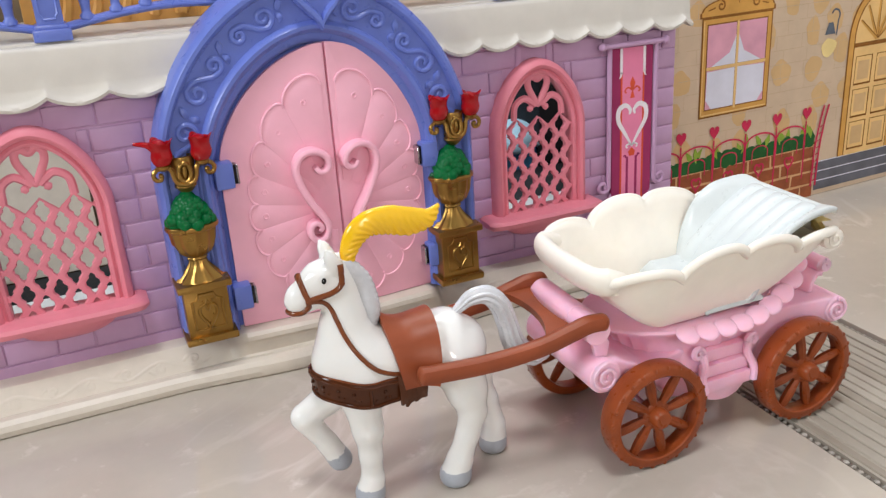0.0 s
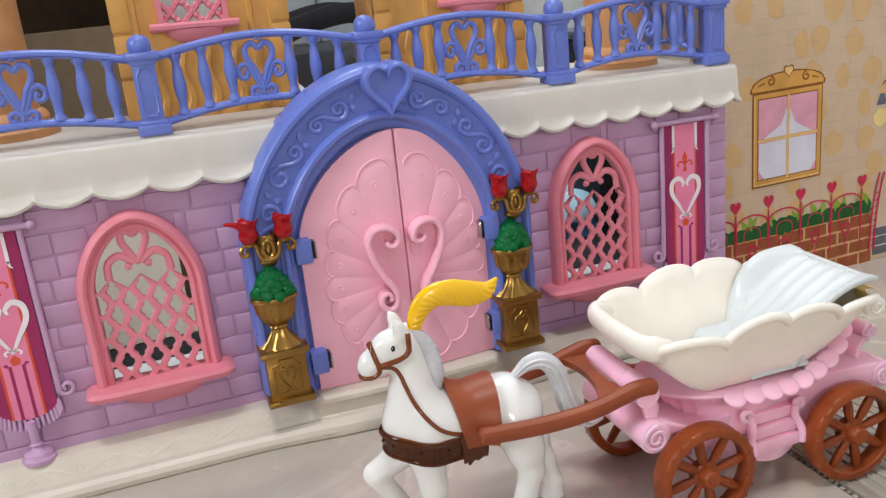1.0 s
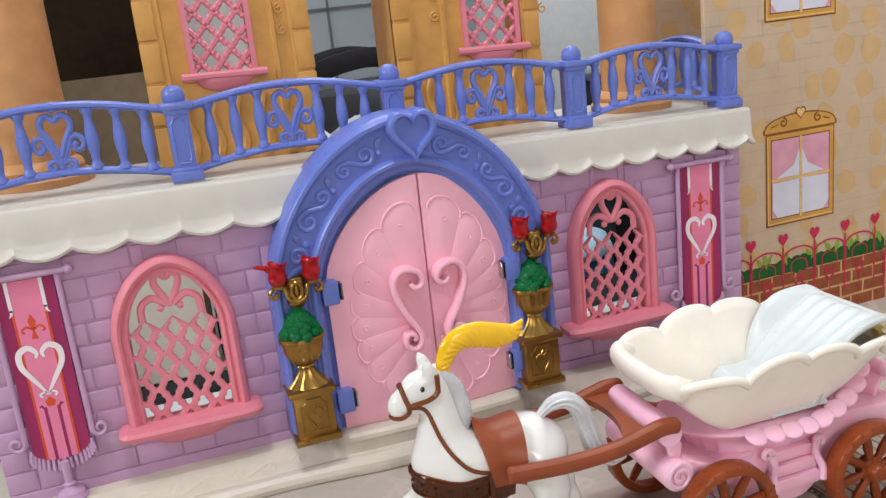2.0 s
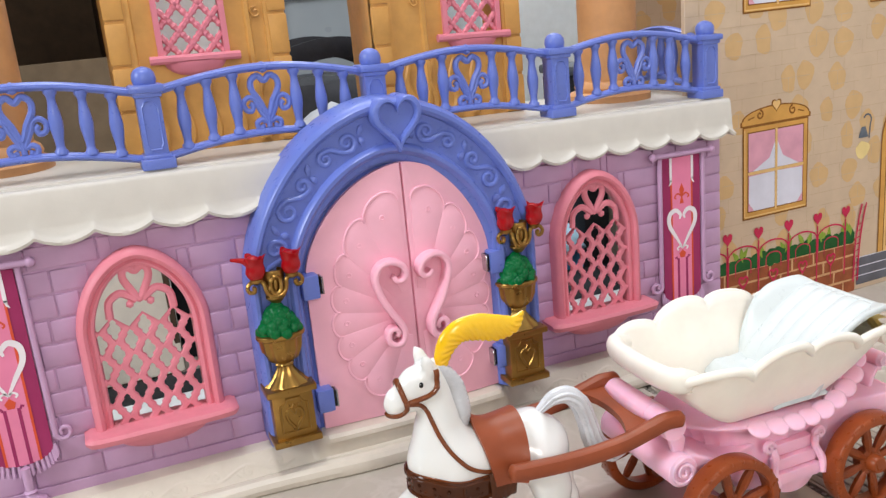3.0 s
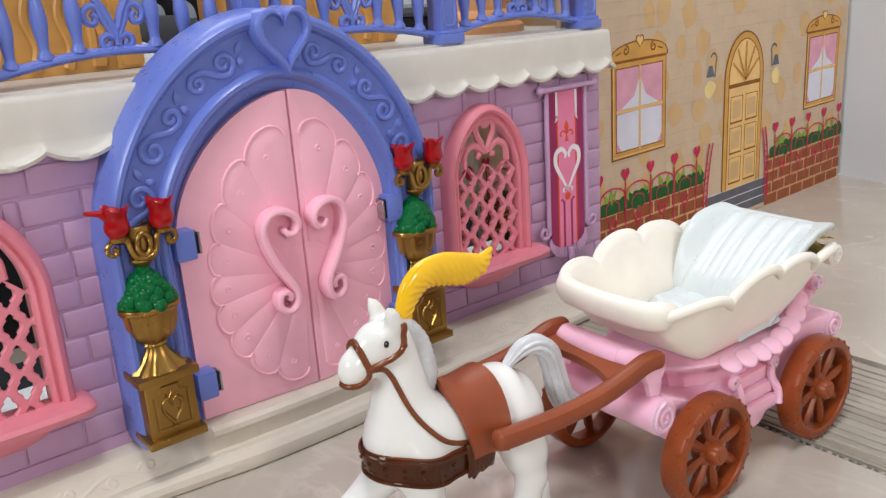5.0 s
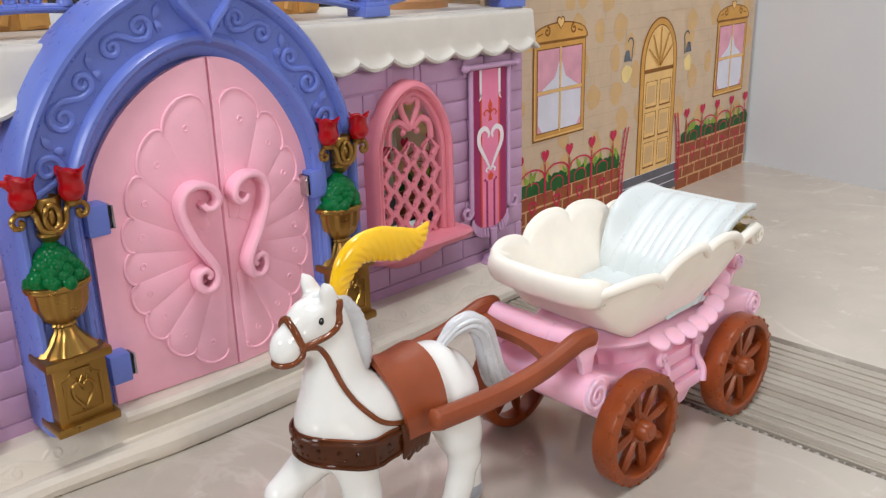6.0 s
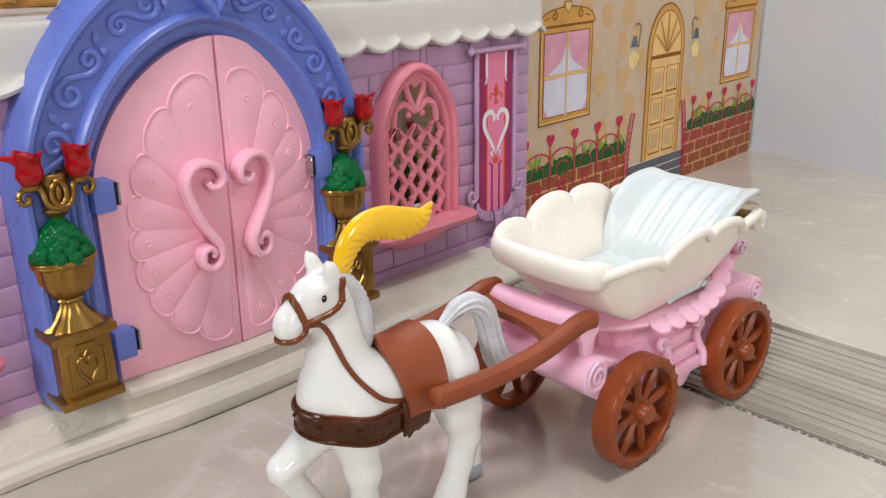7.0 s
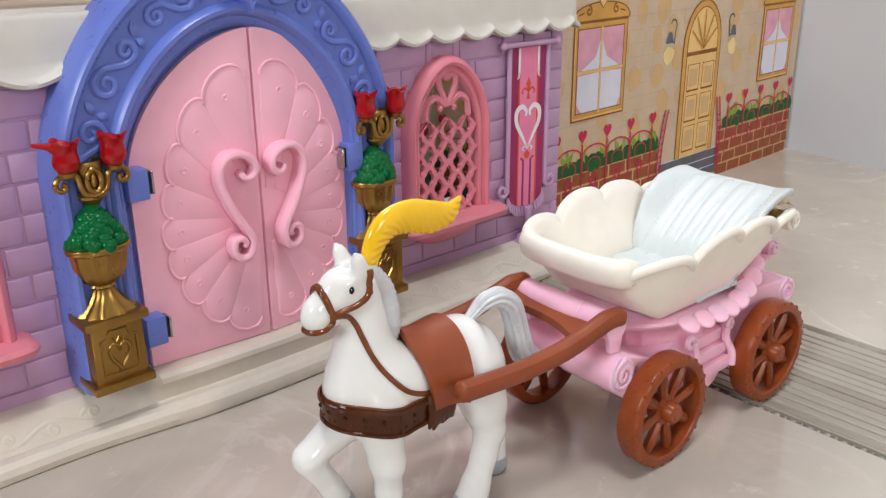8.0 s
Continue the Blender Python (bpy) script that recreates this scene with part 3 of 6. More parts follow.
# walls with their bricks come last; windows first
def lattice_window(c, half, dx):
    o = lambda d: arch(c, half - d, WIN["zs"], WIN["za"] - d, WIN["z0"] - 5, 1.8, 26)
    prof = [(0, 19), (-0.2, 12.5), (1.2, 10.2), (3.0, 9.4), (4.6, 10.4), (5.2, 12.4), (5.6, 12.6), (6.8, 11.6), (8.2, 12.2), (8.8, 14), (8.9, 20)]
    bm = bmesh.new()
    loft(bm, [(o(d), y) for d, y in prof])
    win = part("window_frame", bm, ROSE_FRAME, castle, "rose pink arched window frame with heart lattice", 35)
    # lattice: a moulded sheet pierced with tall notched openings
    bm = bmesh.new()
    dz, zr = 12.8, 72.6
    quarter = [(3.1, 0.0), (3.05, 1.2), (1.4, 2.9), (1.65, 3.8), (0.5, 5.1)]
    ringpts = quarter + [(0, 5.4)] + [(-x, z) for x, z in quarter[::-1]] + [(-x, -z) for x, z in quarter[1:]] + [(0, -5.4)] + [(x, -z) for x, z in quarter[:0:-1]]
    for m in range(-5, 6):
        for k in range(-3, 4):
            hx, hz = k * dx + (dx / 2 if m % 2 else 0.0), zr + m * dz / 2
            if abs(hx) > 30 or not 45 < hz < 100:
                continue
            rim, out = [], []
            for x, z in ringpts:
                f = 1 / (abs(x) / (dx / 2) + abs(z) / (dz / 2))
                rim.append((x + hx, z + hz))
                out.append((max(4 - half, min(half - 4, x * f + hx)), z * f + hz))
            rim = [(max(4 - half, min(half - 4, x)), z) for x, z in rim]
            mid = [((a[0] * 3 + b[0]) / 4, (a[1] * 3 + b[1]) / 4) for a, b in zip(rim, out)]
            grid_faces(bm, [[(c + x, y, z) for x, z in o] for o, y in ((out, 13.0), (mid, 13.1), (rim, 13.9), (rim, 15.6), (out, 15.8))], close_v=True)
    part("lattice", bm, ROSE_FRAME, win, "", 35)
    bm = bmesh.new()
    tube(bm, smooth_path([(c + x, 14.4, z) for x, z in ((0, 111.5), (-3.6, 117), (-6.0, 122), (-5.8, 126), (-3.0, 127.6), (0, 125.6), (3.0, 127.6), (5.8, 126), (6.0, 122), (3.6, 117))], 5, True), 2.0, 8, True, flat=0.8)
    for s in (-1, 1):
        tube(bm, smooth_path([(c + s * 1.5, 14.4, 111), (c + s * 4, 14.4, 113), (c + s * 9, 14.4, 115.5), (c + s * 14.5, 14.4, 112), (c + s * 15.5, 14.4, 104)], 6), 2.0, 6, flat=0.8)
        ball(bm, (c + s * 5, 14.4, 109.5), 2.2, 1, 1, 0.7, 1)
    tube(bm, [(c, 14.4, 127), (c, 14.4, 130.5)], 2.0, 8, flat=0.7)
    part("heart_tracery", bm, ROSE_FRAME, win)
    # sill with rounded apron
    bm = bmesh.new()
    rows = []
    for i in range(31):
        s = -1 + 2 * i / 30
        y0 = 0.5 + 4.5 * (1 - math.sqrt(max(0, 1 - abs(s) ** 6)))
        e = 0.35 if abs(s) == 1 else 1
        rows.append([(c + s * 38, y0 + 4, 46.4 - 2.4 * e), (c + s * 38, y0 + 0.5, 47.0 - 1.8 * e), (c + s * 38, y0 - 0.6, 48.0), (c + s * 38, y0 + 0.5, 48.0 + 1.9 * e), (c + s * 38, y0 + 4, 48.0 + 2.3 * e), (c + s * 38, 20, 48.0 + 2.3 * e), (c + s * 38, 20, 46.4 - 2.4 * e)])
    vs = grid_faces(bm, rows, close_v=True)
    bm.faces.new(vs[0]), bm.faces.new(vs[-1][::-1])
    part("sill", bm, ROSE_FRAME, win)
    bm = bmesh.new()
    rows = []
    for j in range(9):
        b = j / 8
        zz = 45.6 - 13.0 * b
        wd = 24.0 * math.sqrt(max(0.0, 1 - b ** 2.2)) + 0.5
        row = []
        for i in range(21):
            a = math.pi * i / 20
            row.append((c - wd * math.cos(a), 18 - 13.0 * max(0.0, 1 - b ** 1.7) ** 0.8 * max(0.0, math.sin(a)) ** 0.7, zz))
        rows.append(row)
    grid_faces(bm, rows)
    part("apron", bm, ROSE_FRAME, win)
    return win


for c, half, dx in WINDOWS:
    lattice_window(c, half, dx)

# scalloped ivory cornice and the balcony floor
def cornice(x0, x1, phase, per):
    tip, val = 143.3, 147.6
    bm = bmesh.new()
    rows = []
    n = int((x1 - x0) / 1.1)
    for i in range(n + 1):
        x = x0 + (x1 - x0) * i / n
        u = ((x - phase) / per) % 1.0
        w = abs(math.sin(math.pi * u)) ** 0.75
        zb = val - (val - tip) * w
        rows.append([(x, 24, 168.2), (x, 17.5, 168.4), (x, 15.8, 167.6), (x, 15.2, 166), (x, 14.2, 158), (x, 13.6, 152.5), (x, 13.0, zb + 4.4), (x, 11.2, zb + 3.4), (x, 9.8, zb + 2.0), (x, 10.2, zb + 0.5), (x, 13, zb), (x, 22, zb + 1)])
    vs = grid_faces(bm, rows)
    bm.faces.new(vs[0]), bm.faces.new(vs[-1][::-1])
    return part("cornice", bm, IVORY, castle, "ivory plastic cornice with scalloped lower edge", 60)


cornice(-240, CX - 50, -99.7, 26.8)
cornice(CX + 46, 229, 201.2, 22.2)
bm = bmesh.new()
box(bm, -240, 229, 22, 118, 164, 169.5, 1.0)
part("balcony_floor", bm, IVORY, castle)

# gold flower urns on pedestals
def urn(cx):
    root = part("pedestal", box(box(box(bmesh.new(), -10.8, 10.8, -7.5, 8, 29, 55, 0.8), -12.8, 12.8, -9.4, 8, 25.6, 29.4, 0.9, 2), -13.2, 13.2, -9.6, 8, 54, 57.6, 0.9, 2), GOLD, castle, "antique gold plastic pedestal with urn and green bush", 40, (cx, -2.0, 0))
    bm = bmesh.new()
    o = [(-7.2, 33), (7.2, 33), (7.2, 48), (4.6, 49), (3.6, 51.6), (-3.6, 51.6), (-4.6, 49), (-7.2, 48)]
    tube(bm, [(x, -7.5, z) for x, z in o], 0.75, 6, True)
    tube(bm, [(x, -7.7, z) for x, z in [(p[0], p[1]) for p in heart(0, 39.8, 8.6, 12.5)]], 0.85, 6, True)
    tube(bm, [(-2.4, -7.7, 48.5), (-1.6, -7.7, 46), (0, -7.7, 48.6), (1.6, -7.7, 46), (2.4, -7.7, 48.5)], 0.5, 5)
    part("relief", bm, GOLD, root)
    bm = lathe(bmesh.new(), [(11.4, 57.4), (10.6, 58.6), (7.2, 62), (4.6, 65.6), (3.9, 67.6), (4.8, 68.4), (4.0, 69.4)], 0, 0, 0, 40, 1, 0.72, 0.075, 10)
    lathe(bm, [(4.0, 69.2), (8.0, 72), (10.2, 77), (10.9, 82.4), (11.2, 83.6)], 0, 0, 0, 60, 1, 0.72, 0.05, 12)
    lathe(bm, [(10.8, 83.2), (11.6, 83.5), (12.6, 84.1), (12.9, 85.2), (12.4, 86.2), (11.2, 86.5), (6, 85.6)], 0, 0, 0, 48, 1, 0.72)
    part("urn", bm, GOLD, root)
    bm = bmesh.new()
    r = random.Random(int(cx) + 300)
    for k in range(40):
        s = (k + r.random()) / 40
        a = math.pi * (0.95 + 1.1 * ((k * 0.618) % 1.0)) + r.uniform(-0.35, 0.35)
        q = (9.6 + r.uniform(-1.2, 0.4)) * (1 - s ** 1.5) ** 0.75
        ball(bm, (q * math.cos(a) * 0.97, q * 0.66 * math.sin(a), 86 + 13.6 * s), r.uniform(3.0, 3.7), 3)
    lathe(bm, [(11, 85.6), (9.5, 91), (5, 97), (0.005, 99)], 0, 0, 0, 14, 1, 0.62)
    part("bush", bm, GREEN, root, "glossy green moulded bush")
    return root


def sconce(cx):
    bm = bmesh.new()
    lathe(bm, [(0.005, 101.6), (2.0, 101.8), (3.6, 103.2), (4.6, 104.6), (5.2, 105.0), (5.2, 106.0), (4.5, 106.5), (4.7, 107.2), (5.0, 107.6), (4.6, 108.4), (5.0, 111), (5.6, 115), (5.8, 118.4), (5.4, 119.6), (4.6, 119.8), (4.4, 118.4), (0.005, 118.2)], 0, 0, 0, 24, 1, 0.8)
    oval = [(2.7 * math.cos(2 * math.pi * k / 24), -5.0, 112.6 + 4.6 * math.sin(2 * math.pi * k / 24)) for k in range(24)]
    tube(bm, oval, 1.05, 8, True)
    ball(bm, (0, -4.4, 112.6), 1.0, 2, 1.5, 0.8, 3.2)
    for s in (-1, 1):
        tube(bm, smooth_path([(s * 9.6, -3.4, 115.4), (s * 7.0, -4.0, 115.6), (s * 5.6, -4.4, 114.0), (s * 5.0, -4.6, 110.6), (s * 3.4, -4.8, 107.8), (0, -5.0, 106.8)], 6), 1.15, 8)
        tube(bm, smooth_path([(s * 8.6, -3.4, 115.6), (s * 12.0, -3.4, 115.6), (s * 13.9, -3.4, 113.4), (s * 13.2, -3.4, 110.9), (s * 11.0, -3.4, 110.6), (s * 10.4, -3.4, 112.4), (s * 11.6, -3.4, 113.0)], 6), 1.1, 8)
        lathe(bm, [(1.2, 114.4), (3.0, 115.6), (3.4, 117.2), (2.6, 117.8)], s * 9.0, -3.4, 0, 14)
    root = part("flower_sconce", bm, GOLD, castle, "gold wall bracket with two red tulips", 40, (cx, -2.0, 0))
    for s in (-1, 1):
        bm = bmesh.new()
        rows = []
        for j in range(10):
            t = j / 9
            row = []
            body = 2.6 + 2.5 * math.sin(min(1.0, t * 2.3) * math.pi / 2) ** 0.7 - 0.7 * math.sin(math.pi * max(0.0, t - 0.4) / 0.6)
            for k in range(36):
                a = 2 * math.pi * k / 36
                tip = max(0.0, math.cos(3 * a + 0.6))
                rr = body + 0.3 * math.cos(3 * a + 0.6) * t + 1.0 * max(0.0, (t - 0.7) / 0.3) ** 1.5 * tip
                row.append((s * 9.0 + rr * math.cos(a), -3.6 + rr * math.sin(a) * 0.92, 117.0 + 11.6 * t + 1.9 * t ** 4 * (tip - 0.3)))
            rows.append(row)
        rows += [[((p[0] - s * 9) * q + s * 9, (p[1] + 3.6) * q - 3.6, p[2] - d) for p in rows[9]] for q, d in ((0.84, 0.5), (0.74, 2.2), (0.1, 3.4))]
        vs = grid_faces(bm, rows, close_v=True)
        bm.faces.new(vs[0][::-1])
        ball(bm, (s * 9.0 - 0.6, -3.4, 125.8), 3.9, 3, 1, 0.92, 1.0)
        if s < 0 and cx < 0:
            # a drawn-out petal tip
            tube(bm, smooth_path([(s * 12.0, -4.2, 126.4), (s * 15.0, -4.6, 128.2), (s * 20.5, -4.8, 129.6)], 5), [2.4, 2.2, 2.0, 1.8, 1.6, 1.4, 1.3, 1.2, 1.0, 0.9, 0.6], 8)
        part("tulip", bm, RED, root, "glossy red tulip")
    return root


for c in (-75.6, 61.8):
    urn(c)
for c in (-75.0, 64.6):
    sconce(c)


# banners on stands
def banner(cx):
    y = 13.6
    bm = tube(bmesh.new(), [(-21, y, 138.2), (21, y, 138.2)], 1.7, 10)
    for s in (-1, 1):
        ball(bm, (s * 22, y, 138.2), 2.6, 2)
        tube(bm, [(s * 16.2, y + 1.2, 136.5), (s * 16.6, y + 1.2, 52)], 1.5, 8)
        tube(bm, [(p[0], y + 1, p[2]) for p in spiral(s * 20.6, 53.5, 4.2, 1.2, 180 if s > 0 else 0, s * 1.15, 20)], [1.4 - 0.02 * i for i in range(21)], 7)
    for k in range(17):
        a = math.pi * (k + 0.5) / 17
        p = (-15 * math.cos(a), 48 - 8.5 * math.sin(a))
        tube(bm, [(p[0], y + 2, p[1] + 1), (p[0] * 1.06, y + 1.0, p[1] - 5.0)], [0.9, 1.1], 6)
    lathe(bm, [(2.2, 40), (2.2, 28), (3.4, 27), (2.2, 26), (3.6, 24), (7.0, 22.6), (7.6, 20.4), (8.8, 19.6), (8.8, 17.4)], 0, y - 1, 0, 20, 1, 0.8)
    root = part("banner_stand", bm, LILAC, castle, "lilac banner stand with a magenta and pink heart banner", 40, (cx, 0, 0))
    cloth = [(-14.2, 136)] + [(-14.2 * math.cos(a), 47 - 6.5 * math.sin(a)) for a in [math.pi * k / 16 for k in range(17)]] + [(14.2, 136)]
    bm = prism(bmesh.new(), cloth, y + 1.4, y + 3.2)

    def layer(poly, mat, d):
        prism(bm, poly, y + 1.4 - 0.12 * d, y + 1.4 - 0.12 * d + 0.1, 0, mat)

    def stroke(pts, w, mat, d):
        pts = [Vector(p) for p in pts]
        L, R = [], []
        for i, p in enumerate(pts):
            t = (pts[min(i + 1, len(pts) - 1)] - pts[max(i - 1, 0)]).normalized()
            nn = Vector((-t.y, t.x))
            ww = w if not isinstance(w, (list, tuple)) else w[i]
            L.append(p + nn * ww / 2), R.append(p - nn * ww / 2)
        for i in range(len(pts) - 1):
            layer([L[i], L[i + 1], R[i + 1], R[i]], mat, d)

    zc = lambda x: 47 - 6.5 * math.sqrt(max(0, 1 - (x / 14.2) ** 2))
    layer([(-7.4, 136), (-7.4, zc(7.4)), (0, zc(0)), (7.4, zc(7.4)), (7.4, 136)], 1, 1)
    for s in (-1, 1):
        layer([(s * 7.2, 128), (s * 7.2, zc(7.2)), (s * 8.4, zc(8.4)), (s * 8.4, 128)], 2, 2)
        layer([(s * 2.4, 70), (s * 2.4, zc(2.4)), (s * 4.0, zc(4)), (s * 4.0, 70)], 0, 2)
        stroke([(s * 4.0, 69.5), (s * 4.6, 71), (s * 5.8, 70.4)], 1.2, 0, 2)
        layer([(s * 7.2, 136), (s * 7.2, 121), (s * 9.0, 121), (s * 9.0, 136)], 3, 3)
        stroke([(s * 8.0, 122), (s * 8.4, 119.6), (s * 9.6, 118.4)], [1.6, 1.2, 0.3], 3, 3)
        hp = smooth_path([(0, 76.5), (s * 1.8, 78.0), (s * 4.0, 76.8), (s * 3.0, 75.4)], 4)
        stroke([(p.x, p.y) for p in [Vector((q[0], q[1])) for q in hp]], 1.1, 3, 3)
        hp = smooth_path([(s * 0.6, 77.5, 0), (s * 4.5, 84, 0), (s * 9.6, 92.5, 0), (s * 9.4, 99.5, 0), (s * 5, 102, 0), (s * 1.4, 99.0, 0), (s * 2.0, 96.2, 0)], 5)
        stroke([(p.x, p.y) for p in hp], [1.2 + 1.9 * math.sin(math.pi * i / (len(hp) - 1)) for i in range(len(hp))], 3, 3)
        hp = smooth_path([(s * 0.5, 111, 0), (s * 3.2, 112.6, 0), (s * 5.4, 110.6, 0), (s * 4.2, 109.4, 0)], 4)
        stroke([(p.x, p.y) for p in hp], 1.0, 2, 2)
    layer([(0, 119), (-1.9, 115), (-0.5, 110), (-1.6, 106), (1.6, 106), (0.5, 110), (1.9, 115)], 2, 2)
    layer([(-2.6, 73), (-1.6, 70.2), (1.6, 70.2), (2.6, 73), (0, 75.5)], 2, 2)
    part("banner_cloth", bm, [F_DARK, F_PINK, F_ORANGE, F_WHITE], root, "magenta and pink banner with white heart", 0)
    return root


for c in (-206.5, 190.0):
    banner(c)


# railing
def rail_arc(x0, x1, zlow, rise, k):
    return [(x0 + (x1 - x0) * s, zlow + rise * math.sin(math.pi * s)) for s in [i / k for i in range(k + 1)]]


def railing(length, parent, at, turn, ornament=True):
    """One span between two posts, along +x."""
    lo, hi = rail_arc(0, length, 174.0, 6.6, 24), rail_arc(0, length, 205.6, 7.0, 24)
    bm = tube(bmesh.new(), [(x, 0, z) for x, z in hi], 2.2, 8, flat=1.35)
    tube(bm, [(x, 0, z) for x, z in lo], 2.0, 8, flat=1.35)
    # a raised bead along the front of both rails
    for arc in (lo, hi):
        tube(bm, [(x, -2.4, z - 0.2) for x, z in arc], 0.75, 6)
    span = part("rail_span", bm, BLUE, parent, "", 50, at, turn)
    for k in (1, 2, 3, 5, 6, 7) if ornament else (1, 2, 3, 4, 5):
        n = 8 if ornament else 6
        s = k / n + (-0.025 if ornament and k < 4 else 0.025 if ornament else 0)
        zb = 174.0 + 6.7 * math.sin(math.pi * s)
        bm = lathe(bmesh.new(), [(3.1, 1), (3.1, 2.6), (2.2, 3.6), (2.0, 5), (2.3, 8), (3.1, 12.5), (3.3, 16), (2.7, 20.5), (2.0, 24.5), (1.9, 26.4), (2.4, 28), (3.1, 28.8), (3.1, 30.6)], 0, 0, 0, 12)
        part("baluster", bm, BLUE, span, "", 50, (length * s, 0, zb))
    if ornament:
        c, zb = length / 2, 180.6
        bm = bmesh.new()
        tube(bm, smooth_path([(c, 0, zb + 8), (c - 3.4, 0, zb + 15), (c - 6.8, 0, zb + 21), (c - 6.6, 0, zb + 25.6), (c - 3.2, 0, zb + 27.6), (c, 0, zb + 25.2), (c + 3.2, 0, zb + 27.6), (c + 6.6, 0, zb + 25.6), (c + 6.8, 0, zb + 21), (c + 3.4, 0, zb + 15)], 6, True), 1.7, 7, True)
        for s in (-1, 1):
            arm = [(0.6, 4.5), (2.6, 8.6), (4.6, 12.4), (6.2, 16.4), (9.2, 17.3), (11.8, 14.9), (10.9, 11.4), (8.2, 10.7), (7.3, 13.0), (8.7, 14.5)]
            tube(bm, smooth_path([(c + s * u, 0, zb + z) for u, z in arm], 6), 1.45, 7)
            curl = [(0, 7), (1.2, 5.0), (3.6, 6.0), (6.1, 4.6), (5.6, 1.9), (3.4, 2.2), (3.9, 3.7)]
            tube(bm, smooth_path([(c + s * u, 0, zb + z) for u, z in curl], 5), 1.45, 7)
        tube(bm, [(c, 0, zb + 9), (c, 0, zb + 2)], 1.6, 7)
        lathe(bm, [(0.005, -3), (2.2, -2), (2.8, 0), (2.2, 2), (0.005, 3)], c, 0, zb + 31.6, 10)
        part("heart_scroll", bm, BLUE, span)
    return span


def rail_post(x, y):
    bm = box(bmesh.new(), -8.2, 8.2, -7.6, 7.6, 169.3, 174.4, 0.7)
    box(bm, -7.0, 7.0, -6.6, 6.6, 174, 176.4, 0.9)
    box(bm, -5.7, 5.7, -5.7, 5.7, 175.5, 205, 0.6)
    box(bm, -6.8, 6.8, -6.8, 6.8, 203.0, 206.0, 1.1)
    box(bm, -8.4, 8.4, -7.8, 7.8, 205.2, 209.0, 1.4)
    lathe(bm, [(4.9, 208.0), (5.4, 209.2), (5.9, 211.4), (5.5, 214.0), (4.2, 215.9), (2.2, 217.0), (0.005, 217.4)], 0, 0, 0, 24)
    post = part("rail_post", bm, BLUE, castle, "blue balcony post with ball finial", 40, (x, y, 0))
    bm = bmesh.new()
    o = [(-2.6, 178.6), (2.6, 178.6), (2.9, 180), (3.8, 180.8), (3.8, 198.6), (2.9, 199.4), (2.4, 201), (0.8, 201.6), (-0.8, 201.6), (-2.4, 201), (-2.9, 199.4), (-3.8, 198.6), (-3.8, 180.8), (-2.9, 180)]
    tube(bm, [(p, -5.7, z) for p, z in o], 0.6, 5, True)
    part("relief", bm, BLUE, post)


RAIL_Y = 27.0
POSTS = (-236.0, -118.0, -1.5, 111.5, 219.0)
for x in POSTS:
    rail_post(x, RAIL_Y)
for a, b in zip(POSTS, POSTS[1:]):
    railing(b - a - 11, castle, (a + 5.5, RAIL_Y, 0), 0)
railing(78, castle, (219, RAIL_Y + 6, 0), 90, False)
rail_post(219, RAIL_Y + 90)


